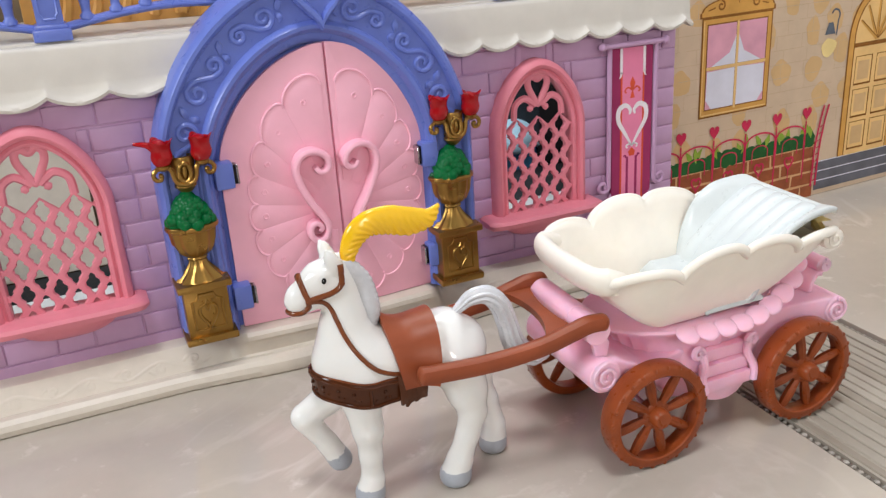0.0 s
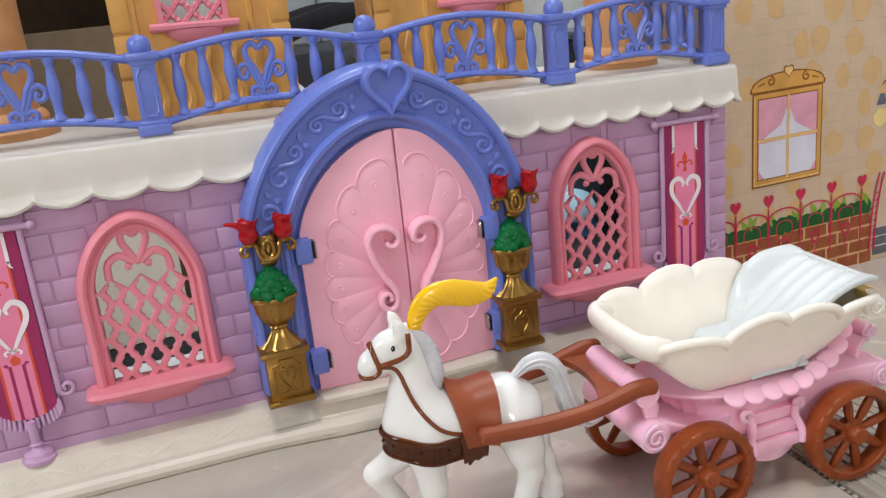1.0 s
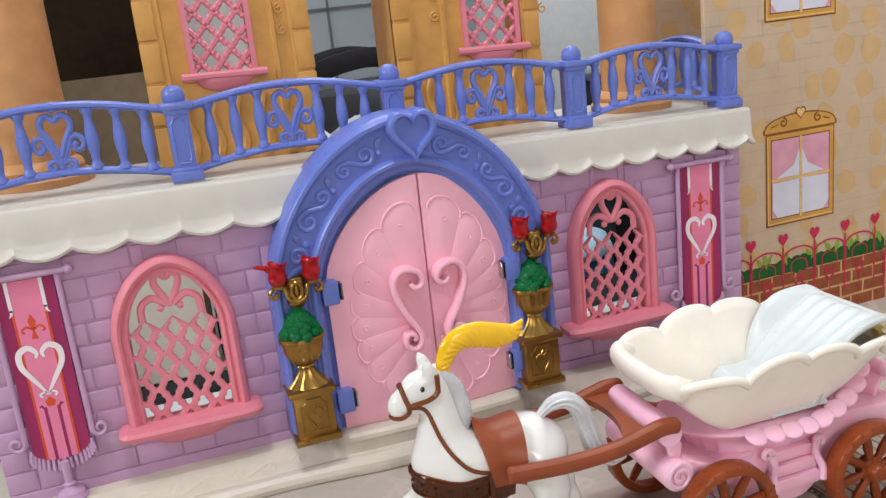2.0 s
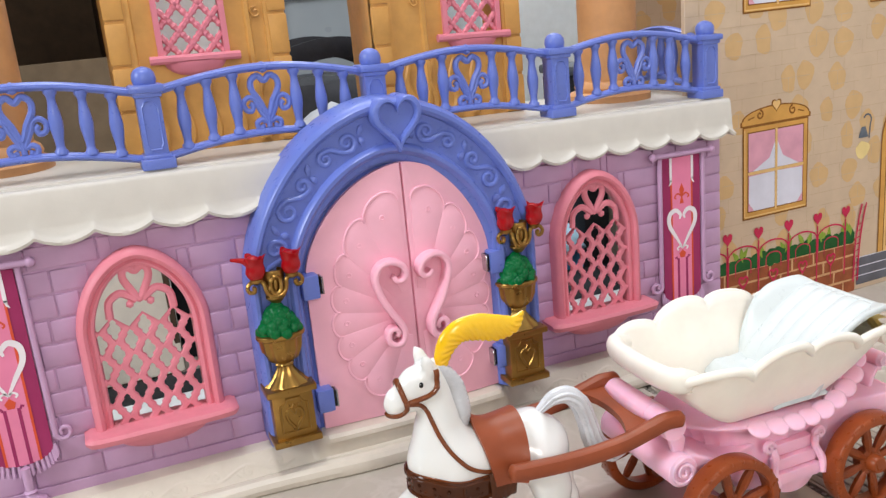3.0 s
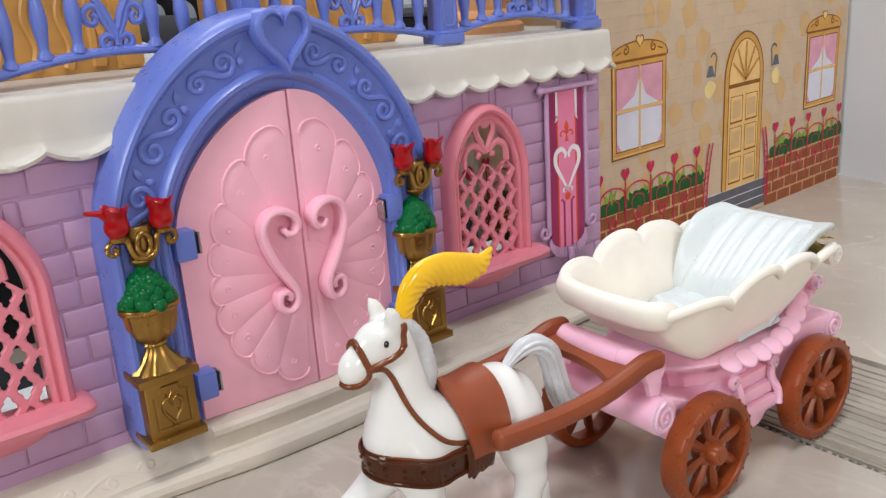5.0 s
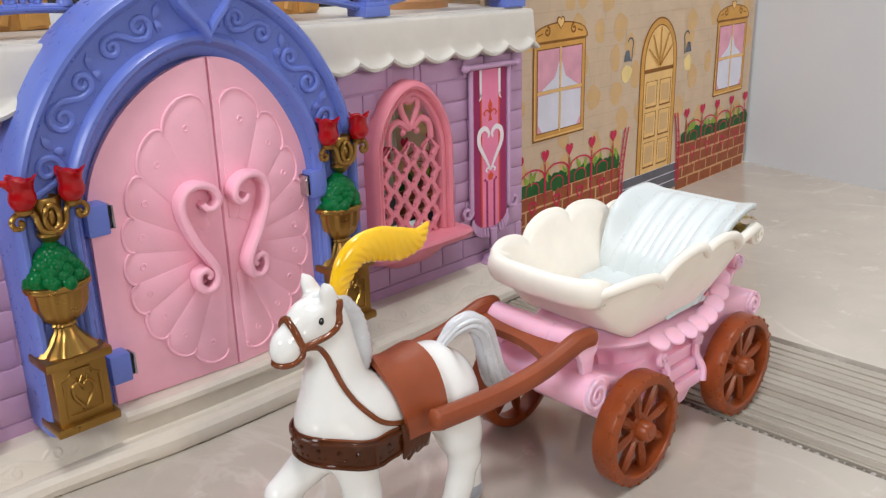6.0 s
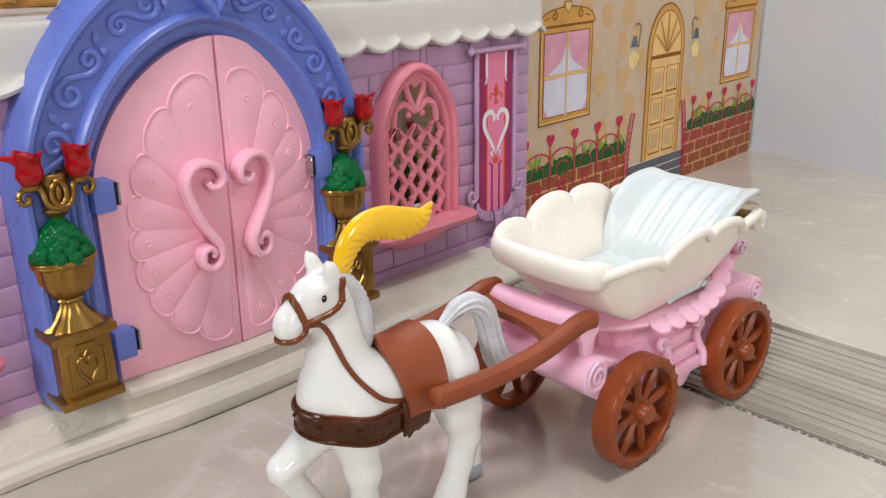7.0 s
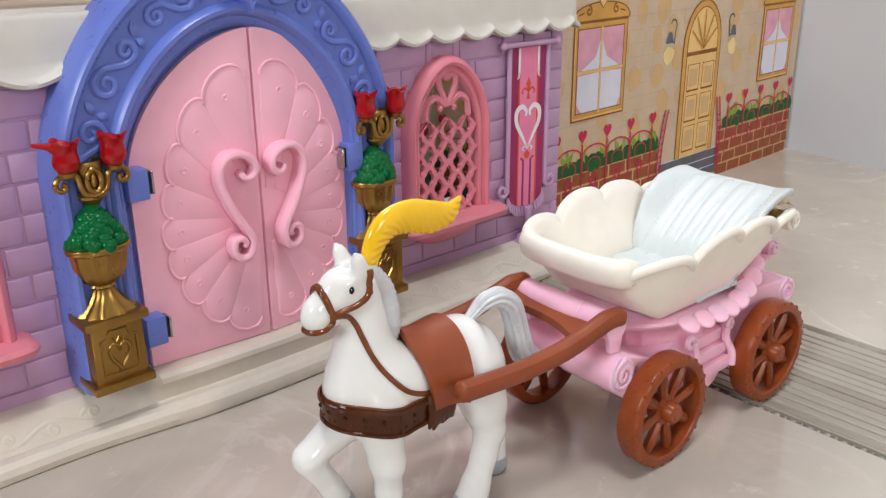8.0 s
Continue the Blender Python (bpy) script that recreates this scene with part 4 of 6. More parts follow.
# upper storey: ochre towers with lattice windows, terracotta columns
def tower(x0, x1, y0, wc):
    wz = 218.6
    hole = arch(wc, 17.5, 255.6, 283.6, wz, 1.8, 14)
    bm = plate_with_hole(bmesh.new(), x0, x1, 169.6, 330, hole, y0, y0 + 4)
    tw = part("tower", bm, OCHRE, castle, "ochre plastic tower wall with pink lattice window")
    bm = bmesh.new()
    for s in (x0, x1):
        sg = 1 if s == x0 else -1
        box(bm, min(s, s + sg * 12), max(s, s + sg * 12), y0 - 1.6, y0 + 1, 169.8, 330, 0.8)
        for z in range(7):
            box(bm, min(s - sg * 0.6, s + sg * 10), max(s - sg * 0.6, s + sg * 10), y0 - 2.6, y0 + 1, 171 + z * 23, 171 + z * 23 + 21.4, 1.0)
        box(bm, min(s, s + sg * 3), max(s, s + sg * 3), y0, y0 + 45, 169.6, 330, 0.5, 1)
    part("quoin", bm, OCHRE, tw)
    bm = bmesh.new()
    for q in range(5):
        xx = x0 + (x1 - x0) * (0.2 + 0.15 * q)
        tube(bm, smooth_path([(xx, y0 - 0.4, 172), (xx + 2.5, y0 - 0.4, 182), (xx - 1, y0 - 0.4, 194), (xx + 2, y0 - 0.4, 206)], 6), [2.8 - 0.07 * i for i in range(19)], 6, flat=0.6)
    for s in (-1, 1):
        xx = wc + s * 31
        tube(bm, [(xx, y0, 172), (xx, y0, 328)], 2.0, 6)
        for z in (240, 252, 264):
            tube(bm, [(p[0], y0 - 0.6, p[2]) for p in spiral(xx + s * 5, z, 3.2, 0.8, 90, 1.2, 14)], 0.6, 5)
    part("relief", bm, OCHRE, tw)
    bm = bmesh.new()
    o = arch(wc, 19, 255.6, 285.1, wz, 1.8, 14)
    i = arch(wc, 16, 255.6, 282.1, wz, 1.8, 14)
    loft(bm, [(o, y0 + 1), (o, y0 - 2.6), (i, y0 - 2.6), (i, y0 + 4)])
    tube(bm, [(wc - 24, y0 - 3.4, wz - 0.5), (wc + 24, y0 - 3.4, wz - 0.5)], 2.4, 8)
    rows = []
    for j in range(7):
        b = j / 6
        wd = 16 * math.sqrt(max(0, 1 - b * b)) + 0.4
        rows.append([(wc - wd * math.cos(math.pi * k / 14), y0 - 6 * math.sqrt(max(0, 1 - b ** 2)) * math.sin(math.pi * k / 14), wz - 2 - 8 * b) for k in range(15)])
    grid_faces(bm, rows)
    for s in (-1, 1):
        for k in range(-6, 7):
            pts = []
            for n in range(66):
                z = wz + n * 0.8
                x = k * 12.0 + 6.0 + s * n * 0.8 * 12.0 / 14
                if abs(x) < 16.5 and z < 271:
                    pts.append((wc + x, y0 + 0.4, z))
                elif pts:
                    break
            if len(pts) > 2:
                tube(bm, pts, [1.75 + 0.3 * math.cos((p[2] - wz) * 2 * math.pi / 2.4) for p in pts], 6)
    part("tower_window", bm, ROSE_FRAME, tw, "pink lattice window with rounded sill")


tower(-129, -34, 72, -86)
tower(17, 112, 72, 80)


def column(x, y, r):
    bm = lathe(bmesh.new(), [(r + 8, 169.6), (r + 8, 173.5), (r + 6.5, 175), (r + 3, 176), (r + 4, 178.5), (r + 3, 181), (r, 183), (r, 330)], x, y, 0, 32)
    part("round_column", bm, TERRACOTTA, castle, "terracotta plastic round column with ring base")


column(-196, 86, 22)
column(178, 74, 19)

# ---- printed backdrop boards ----


class Sheet:
    """Flat print on a board: shapes in u (along) and z (up), each kind of ink a mesh of its own."""

    def __init__(self, board, y=0.0):
        self.board, self.y, self.inks, self.order = board, y, {}, 0

    def shape(self, poly, mat, d, name):
        bm = self.inks.setdefault((name, mat.name), (bmesh.new(), mat))[0]
        self.order = (self.order + 1) % 40
        vs = [bm.verts.new((u, self.y - 0.1 * d - 0.002 * self.order, z)) for u, z in poly]
        bm.faces.new(vs)

    def line(self, pts, w, mat, d, name):
        pts = [Vector((p[0], p[-1])) for p in pts]
        L, R = [], []
        for i, p in enumerate(pts):
            t = (pts[min(i + 1, len(pts) - 1)] - pts[max(i - 1, 0)]).normalized()
            n = Vector((-t.y, t.x)) * (w[i] if isinstance(w, (list, tuple)) else w) / 2
            L.append(p + n), R.append(p - n)
        for i in range(len(pts) - 1):
            self.shape([L[i], L[i + 1], R[i + 1], R[i]], mat, d, name)

    def done(self):
        for (name, mat), (bm, m) in self.inks.items():
            part(name, bm, m, self.board, "", 0)


def blob(u, z, ru, rz, r, n=18):
    ph = r.uniform(0, 6)
    return [(u + ru * (1 + 0.13 * math.sin(2 * a + ph) + 0.08 * math.sin(5 * a)) * math.cos(a), z + rz * (1 + 0.1 * math.sin(3 * a + ph)) * math.sin(a)) for a in [2 * math.pi * k / n for k in range(n)]]


def print_stone(sh, u0, u1, z0, z1, seed):
    r = random.Random(seed)
    z, k = z0, 0
    while z < z1:
        for u in [u0 + i * 6 for i in range(int((u1 - u0) / 6))]:
            if r.random() < 0.82:
                sh.shape([(u, z), (u + 6.1, z + r.uniform(-0.1, 0.1)), (u + 6.1, z + 0.42), (u, z + 0.38)], P_LINE, 1, "stone_joint")
        u = u0 + r.uniform(2, 20)
        while u < u1 - 4:
            if r.random() < 0.8:
                sh.shape([(u, z), (u + 0.4, z), (u + 0.5, z + 9.6), (u + 0.1, z + 9.6)], P_LINE, 1, "stone_joint")
            u += r.uniform(15, 34)
        z += 9.6
        k += 1
    row = 0
    z = z0 + 10
    while z < z1 - 8:
        u = u0 + 12 + (14 if row % 2 else 0)
        while u < u1 - 8:
            if r.random() < 0.66:
                sh.shape(blob(u + r.uniform(-6, 6), z + r.uniform(-6, 6), r.uniform(6.5, 8.6), r.uniform(8.2, 10.6), r), P_SPOT, 0.5, "stone_patch")
            u += r.uniform(24, 32)
        z += 23
        row += 1


def print_window(sh, u, z0, z1, w):
    """A framed window with curtains and a crest; u: its middle."""
    h = w / 2
    q = lambda a, b, c, e: [(u + a, b), (u + c, b), (u + c, e), (u + a, e)]
    sh.shape(q(-h, z0, h, z1), P_FRAMEDK, 2, "window_print")
    sh.shape(q(-h + 1, z0 + 1, h - 1, z1 - 1), P_FRAME, 3, "window_print")
    sh.shape(q(-h + 4.2, z0 + 5, h - 4.2, z1 - 4), P_FRAMEDK, 4, "window_print")
    zm = z0 + (z1 - z0) * 0.5
    for s in (-1, 1):
        a, b = (u + 1.2, u + h - 5) if s > 0 else (u - h + 5, u - 1.2)
        for c, e in ((z0 + 5.8, zm - 1.2), (zm + 1.2, z1 - 4.8)):
            sh.shape([(a, c), (b, c), (b, e), (a, e)], P_PANE, 5, "window_print")
        i, o = (a, b) if s > 0 else (b, a)
        sh.shape([(i, zm + 1.2), (i + s * (h - 10), zm + 1.2), (i + s * 5, zm + 9), (i, z1 - 13)], P_CURTAIN, 6, "curtain_print")
        sh.shape([(i, z0 + 5.8), (o - s * 5, z0 + 5.8), (o - s * 0.2, z0 + 12), (o - s * 0.6, zm - 2), (i, zm - 1.2)], P_CURTAIN, 6, "curtain_print")
    sh.line([(u, z0 + 4), (u, z1 - 4)], 2.0, P_FRAMELT, 7, "window_print")
    sh.line([(u - h + 4.5, zm), (u + h - 4.5, zm)], 2.2, P_FRAMELT, 7, "window_print")
    sh.line([(u - h + 2, z0 + 2), (u + h - 2, z0 + 2)], 1.0, P_FRAMELT, 7, "window_print")
    sh.line([(u - h + 1.6, z0 + 2), (u - h + 1.6, z1 - 2)], 0.8, P_FRAMELT, 7, "window_print")
    crest = [(u - h - 2, z1), (u + h + 2, z1), (u + h + 2, z1 + 3.5)] + [(u + (h + 1) * math.cos(a), z1 + 3.5 + 9 * math.sin(a)) for a in [math.pi * k / 12 for k in range(13)]] + [(u - h - 2, z1 + 3.5)]
    sh.shape(crest, P_FRAMEDK, 2, "window_print")
    sh.shape([(u + (p[0] - u) * 0.95, z1 + 0.8 + (p[1] - z1) * 0.86) for p in crest], P_FRAME, 3, "window_print")
    for s in (-1, 1):
        sh.line([(p[0], p[2]) for p in spiral(u + s * h * 0.5, z1 + 6.8, 3.4, 0.8, 90, s * 1.2, 16)], 1.3, P_FRAMEDK, 4, "window_print")
        sh.line([(u + s * h * 0.85, z1 + 4.6), (u + s * h * 0.66, z1 + 6)], 0.9, P_FRAMEDK, 4, "window_print")
    sh.shape(heart(u, z1 + 11.5, 9, 9), P_FRAMEDK, 4, "window_print")
    sh.shape(heart(u, z1 + 11.6, 7, 7), P_FRAMELT, 5, "window_print")


def print_bricks(sh, u0, u1, z0, z1, seed):
    r = random.Random(seed)
    sh.shape([(u0, z0), (u1, z0), (u1, z1), (u0, z1)], P_MORTAR, 2, "brick_print")
    z, k = z0 + 0.6, 0
    while z < z1 - 2:
        u = u0 - (10 if k % 2 else 0)
        while u < u1:
            a, b = max(u, u0), min(u + 19.4, u1)
            if b - a > 2:
                j = lambda: r.uniform(-0.35, 0.35)
                e = min(z + 8.2, z1)
                sh.shape([(a + j(), z + j()), (b + j(), z + j()), (b + j(), e + j()), (a + j(), e + j())], P_BRICK, 3, "brick_print")
            u += 21.0
        z += 9.8
        k += 1


def print_hedge(sh, u0, u1, z, seed):
    r = random.Random(seed)
    sh.shape([(u0, z - 5), (u1, z - 5), (u1, z + 1.5), (u0, z + 1.5)], P_HEDGE, 4, "hedge_print")
    u = u0
    while u < u1:
        sh.shape(blob(u + 4, z + 0.5, 6, r.uniform(3.6, 6.8), r), P_HEDGE, 4.2, "hedge_print")
        u += 7
    u = u0 + 3
    while u < u1 - 4:
        for q in range(3):
            a = radians(r.uniform(50, 130))
            l = r.uniform(10, 15)
            c, s = math.cos(a), math.sin(a)
            b = (u + r.uniform(-6, 6), z + 1)
            sh.shape([b, (b[0] + c * l * 0.5 + s * 2.2, b[1] + s * l * 0.5 - c * 2.2), (b[0] + c * l, b[1] + s * l), (b[0] + c * l * 0.5 - s * 2.2, b[1] + s * l * 0.5 + c * 2.2)], P_LEAF, 3.6 if q else 4.6, "hedge_print")
        u += r.uniform(12, 24)


def print_fence(sh, u0, u1, step, z0=16, zt=50):
    u = u0
    while u < u1 + 0.1:
        sh.line([(u, z0), (u, zt + 9)], 1.3, P_RED, 6, "fence_print")
        sh.shape(heart(u, zt + 14, 8.5, 9.5), P_RED, 7, "fence_print")
        if u + step < u1 + 0.1:
            c = u + step / 2
            for w in (step / 2,):
                sh.line([(c - w * 0.96, zt - 12)] + [(c - w * 0.96 * math.cos(a), zt + 7 * math.sin(a)) for a in [math.pi * k / 12 for k in range(13)]] + [(c + w * 0.96, zt - 12)], 1.2, P_RED, 6, "fence_print")
            sh.line([(c - step * 0.25, zt - 14)] + [(c - step * 0.25 * math.cos(a), zt - 6 + 4 * math.sin(a)) for a in [math.pi * k / 8 for k in range(9)]] + [(c + step * 0.25, zt - 14)], 0.8, P_RED, 6, "fence_print")
            hh = heart(c, zt - 20, 8, 9)
            sh.line(hh + [hh[0]], 1.5, P_RED, 7, "fence_print")
            sh.line([(c, zt - 25), (c, z0)], 0.8, P_RED, 6, "fence_print")
        u += step


def print_door(sh, u, z0, w, zs, za):
    o = arch(u, w, zs, za, z0, 2.0, 14)
    sh.shape(o, P_FRAMEDK, 3, "door_print")
    sh.shape([(u + (x - u) * 0.96, z0 + (z - z0) * 0.99) for x, z in o], P_FRAME, 4, "door_print")
    i = arch(u, w - 5.5, zs, za - 5.5, z0, 2.0, 14)
    sh.shape(i, P_FRAMEDK, 5, "door_print")
    sh.shape(arch(u, w - 6.3, zs, za - 6.3, z0, 2.0, 14), P_FRAMELT, 6, "door_print")
    sh.line([(u - w + 5.5, zs - 5), (u + w - 5.5, zs - 5)], 3.0, P_FRAMEDK, 7, "door_print")
    for a in (35, 62, 90, 118, 145):
        b = radians(a)
        rr = 1 / math.hypot(math.cos(b) / (w - 7.5), math.sin(b) / (za - 7.5 - zs))
        c = radians(a + 12)
        sh.line([(u, zs - 2), (u + rr * math.cos(b), zs + rr * math.sin(b))], [3.2, 1.6], P_FRAME, 8, "door_print")
        sh.line([(u + 1, zs - 2), (u + rr * math.cos(b) + 1, zs + rr * math.sin(b))], 0.5, P_FRAMEDK, 9, "door_print")
    for s in (-1, 1):
        for k in range(3):
            za0, zb0 = z0 + 4 + k * (zs - z0 - 14) / 3, z0 + (k + 1) * (zs - z0 - 14) / 3 + 1
            a, b = (u + 2, u + w - 8.5) if s > 0 else (u - w + 8.5, u - 2)
            sh.shape([(a, za0), (b, za0), (b, zb0), (a, zb0)], P_FRAMEDK, 8, "door_print")
            sh.shape([(a + 0.4, za0 + 1.4), (b - 1.0, za0 + 1.4), (b - 1.0, zb0 - 0.5), (a + 0.4, zb0 - 0.5)], P_FRAMELT, 9, "door_print")
            sh.shape([(a + 2.5, za0 + 4), (b - 3.2, za0 + 4), (b - 3.2, zb0 - 3.5), (a + 2.5, zb0 - 3.5)], P_SPOT, 10, "door_print")


def print_lamp(sh, u, z, s, r):
    sh.shape(blob(u - s * 2, z - 22, 6.5, 6.5, r), P_GLOW, 2, "lamp_glow_print")
    sh.line([(u + s * 4, z - 14)] + [(p[0], p[2]) for p in spiral(u + s * 1, z, 5.0, 3.0, -40 if s > 0 else 220, 0.55 * s, 14)], 1.3, P_LAMP, 3, "lamp_print")
    sh.shape([(u - s * 2 - 5, z - 13), (u - s * 2 + 5, z - 13), (u - s * 2 + 2, z - 5), (u - s * 2 - 2, z - 5)], P_LAMP, 3, "lamp_print")


r_print = random.Random(21)
board = thing("backdrop_board", "printed cardboard street backdrop with stone house and brick base", "backdrop", (215, 41.2, 0), 1.85)
W = 372.5
part("card", box(bmesh.new(), 0, W, 0.3, 4, 0.2, 330, 0.4, 1), P_STONE, board, "cream stone print")
sh = Sheet(board, 0.25)
print_stone(sh, 0, W, 45, 326, 3)
print_window(sh, 77.5, 75.5, 141, 60)
print_window(sh, 77.5, 216, 281, 60)
print_window(sh, 194, 214, 279, 60)
print_window(sh, 330, 72, 136, 56)
print_window(sh, 318, 216, 281, 58)
print_bricks(sh, 0, 158, 0, 42, 5)
print_bricks(sh, 246, W, 0, 43, 6)
print_hedge(sh, 0, 154, 44, 7)
print_hedge(sh, 252, W - 8, 45, 8)
print_fence(sh, 5.5, 150, 28.2)
print_fence(sh, 258, W - 5, 27.0)
for s, u in ((1, 156), (-1, 249)):
    for d in (0, 4.5):
        pts = smooth_path([(u + s * d, 0, 8), (u + s * (d + 1), 0, 35), (u + s * (d + 4), 0, 56), (u + s * (d + 7), 0, 68)], 6)
        sh.line([(p.x, p.z) for p in pts], 1.6, P_RED, 8, "stair_rail_print")
    for k in range(9):
        sh.line([(u + s * (1 + k * 0.2), 12 + k * 5), (u + s * (4.6 + k * 0.3), 13 + k * 5)], 0.8, P_RED, 8, "stair_rail_print")
print_door(sh, 208.5, 26, 27.5, 112, 147)
for k in range(3):
    sh.shape([(160 - 0 * k, 4 + k * 7.4), (250, 4 + k * 7.4), (250, 11 + k * 7.4), (160, 11 + k * 7.4)], P_STEP, 2 + 0.2 * k, "step_print")
    sh.line([(160, 11 + k * 7.4), (250, 11 + k * 7.4)], 0.7, P_CURTAIN, 3, "step_print")
print_lamp(sh, 164, 131, 1, r_print)
print_lamp(sh, 252, 129, -1, r_print)
sh.done()

board2 = thing("inner_backdrop_board", "printed cardboard panel with hedge and bricks behind the castle", "backdrop", (236, 150, 0), 4.0)
part("card", box(bmesh.new(), 0, 330, 0.3, 4, 0.2, 330, 0.4, 1), P_STONE, board2)
sh = Sheet(board2, 0.25)
print_stone(sh, 0, 330, 45, 326, 13)
print_bricks(sh, 0, 330, 0, 30, 15)
print_hedge(sh, 0, 328, 34, 17)
print_fence(sh, 8, 325, 28)
sh.done()

# ---- the horse ----
HORSE = (-20.0, -126.5)


def horse_field(p, legs=True):
    """Signed distance to the moulded body; p: array of points in the horse's frame, millimetres."""
    def cap(a, b, ra, rb, sy=1.0):
        a, b = np.array(a, float), np.array(b, float)
        q, d = p - a, b - a
        t = np.clip((q @ d) / (d @ d), 0, 1)
        v = q - t[:, None] * d
        v[:, 1] /= sy
        return np.sqrt((v * v).sum(1)) - (ra + (rb - ra) * t)

    def blend(a, b, k):
        h = np.clip(0.5 + 0.5 * (b - a) / k, 0, 1)
        return b + (a - b) * h - k * h * (1 - h)

    body = cap((-12, 0, 58.5), (6, 0, 58.5), 13.8, 13.2, 1.0)
    body = blend(body, cap((-19.6, 0, 60), (-17.5, 0, 54), 13.2, 12.2, 0.86), 6)
    body = blend(body, cap((20, 0, 58.5), (24, 0, 57), 14.8, 13.0, 0.98), 7)
    body = blend(body, cap((-17.6, 0, 66), (-19.4, 0, 90), 11.2, 7.4, 0.82), 6)
    body = blend(body, cap((-24.0, 0, 62), (-22.6, 0, 75), 8.2, 6.0, 0.9), 6)
    # head: skull, nose, jaw and muzzle
    body = blend(body, cap((-21.8, 0, 97), (-26.6, 0, 96), 7.3, 6.8, 0.84), 4)
    body = blend(body, cap((-27, 0, 96), (-35.0, 0, 91.2), 6.4, 4.9, 0.8), 4)
    body = blend(body, cap((-25.4, 0, 91.6), (-33, 0, 88.4), 5.5, 4.5, 0.82), 3)
    body = blend(body, cap((-35.2, 0, 90.0), (-36.0, 0, 89.2), 5.5, 5.1, 0.92), 2)
    for s in (-1, 1):
        body = blend(body, cap((-21.6, s * 4.8, 102.0), (-23.2, s * 5.4, 106.2), 3.3, 2.7, 0.75), 1.4)
        body = blend(body, cap((-23.2, s * 5.4, 106.2), (-24.4, s * 5.7, 109.6), 2.6, 0.8, 0.75), 0.8)
    if not legs:
        return body
    # standing foreleg
    body = blend(body, cap((-18, -6.0, 50), (-16.6, -8.2, 33), 8.6, 6.0), 5)
    body = blend(body, cap((-16.6, -8.2, 33), (-16.5, -8.2, 21), 5.8, 4.6), 3)
    body = blend(body, cap((-16.5, -8.2, 21), (-16.6, -8.2, 10), 4.7, 4.5), 2)
    body = blend(body, cap((-16.8, -8.2, 9), (-18.2, -8.2, 3.6), 4.9, 6.4), 2)
    # raised foreleg
    body = blend(body, cap((-22, 7.0, 45), (-38.6, 6.5, 36.2), 7.4, 5.2), 4)
    body = blend(body, cap((-38.8, 6.5, 35.2), (-30.6, 6.5, 21.5), 5.2, 4.3), 2)
    body = blend(body, cap((-30.6, 6.5, 21.0), (-26.4, 6.5, 12.6), 4.4, 5.2), 2)
    # hind legs
    body = blend(body, cap((22, -7.5, 54), (25, -9, 41), 11.0, 8.4), 5)
    body = blend(body, cap((25, -9, 41), (26.6, -10.4, 31), 7.8, 5.9), 3)
    body = blend(body, cap((26.6, -10.4, 31), (23.6, -11, 21), 5.8, 4.8), 2)
    body = blend(body, cap((23.6, -11, 21), (19.8, -11, 10.5), 4.8, 5.3), 2)
    body = blend(body, cap((19.4, -11, 9.5), (17.4, -11, 3.6), 5.5, 6.8), 2)
    body = blend(body, cap((24, 6.5, 52), (34.5, 5, 38), 10.0, 6.2), 5)
    body = blend(body, cap((34.5, 5, 38), (38.4, 4.4, 26), 5.8, 4.7), 3)
    body = blend(body, cap((38.4, 4.4, 26), (41.2, 4, 14), 4.6, 4.5), 2)
    body = blend(body, cap((41.2, 4, 12), (40.2, 4, 3.6), 4.9, 6.3), 2)
    # brow and nostrils
    for s in (-1, 1):
        body = blend(body, cap((-26.2, s * 5.0, 99.6), (-28, s * 4.6, 98.8), 1.9, 1.5), 1.5)
        body = np.maximum(body, -cap((-40.8, s * 2.6, 91.0), (-40.0, s * 3.0, 90.6), 0.6, 0.6))
    body = np.maximum(body, -p[:, 2])
    return body


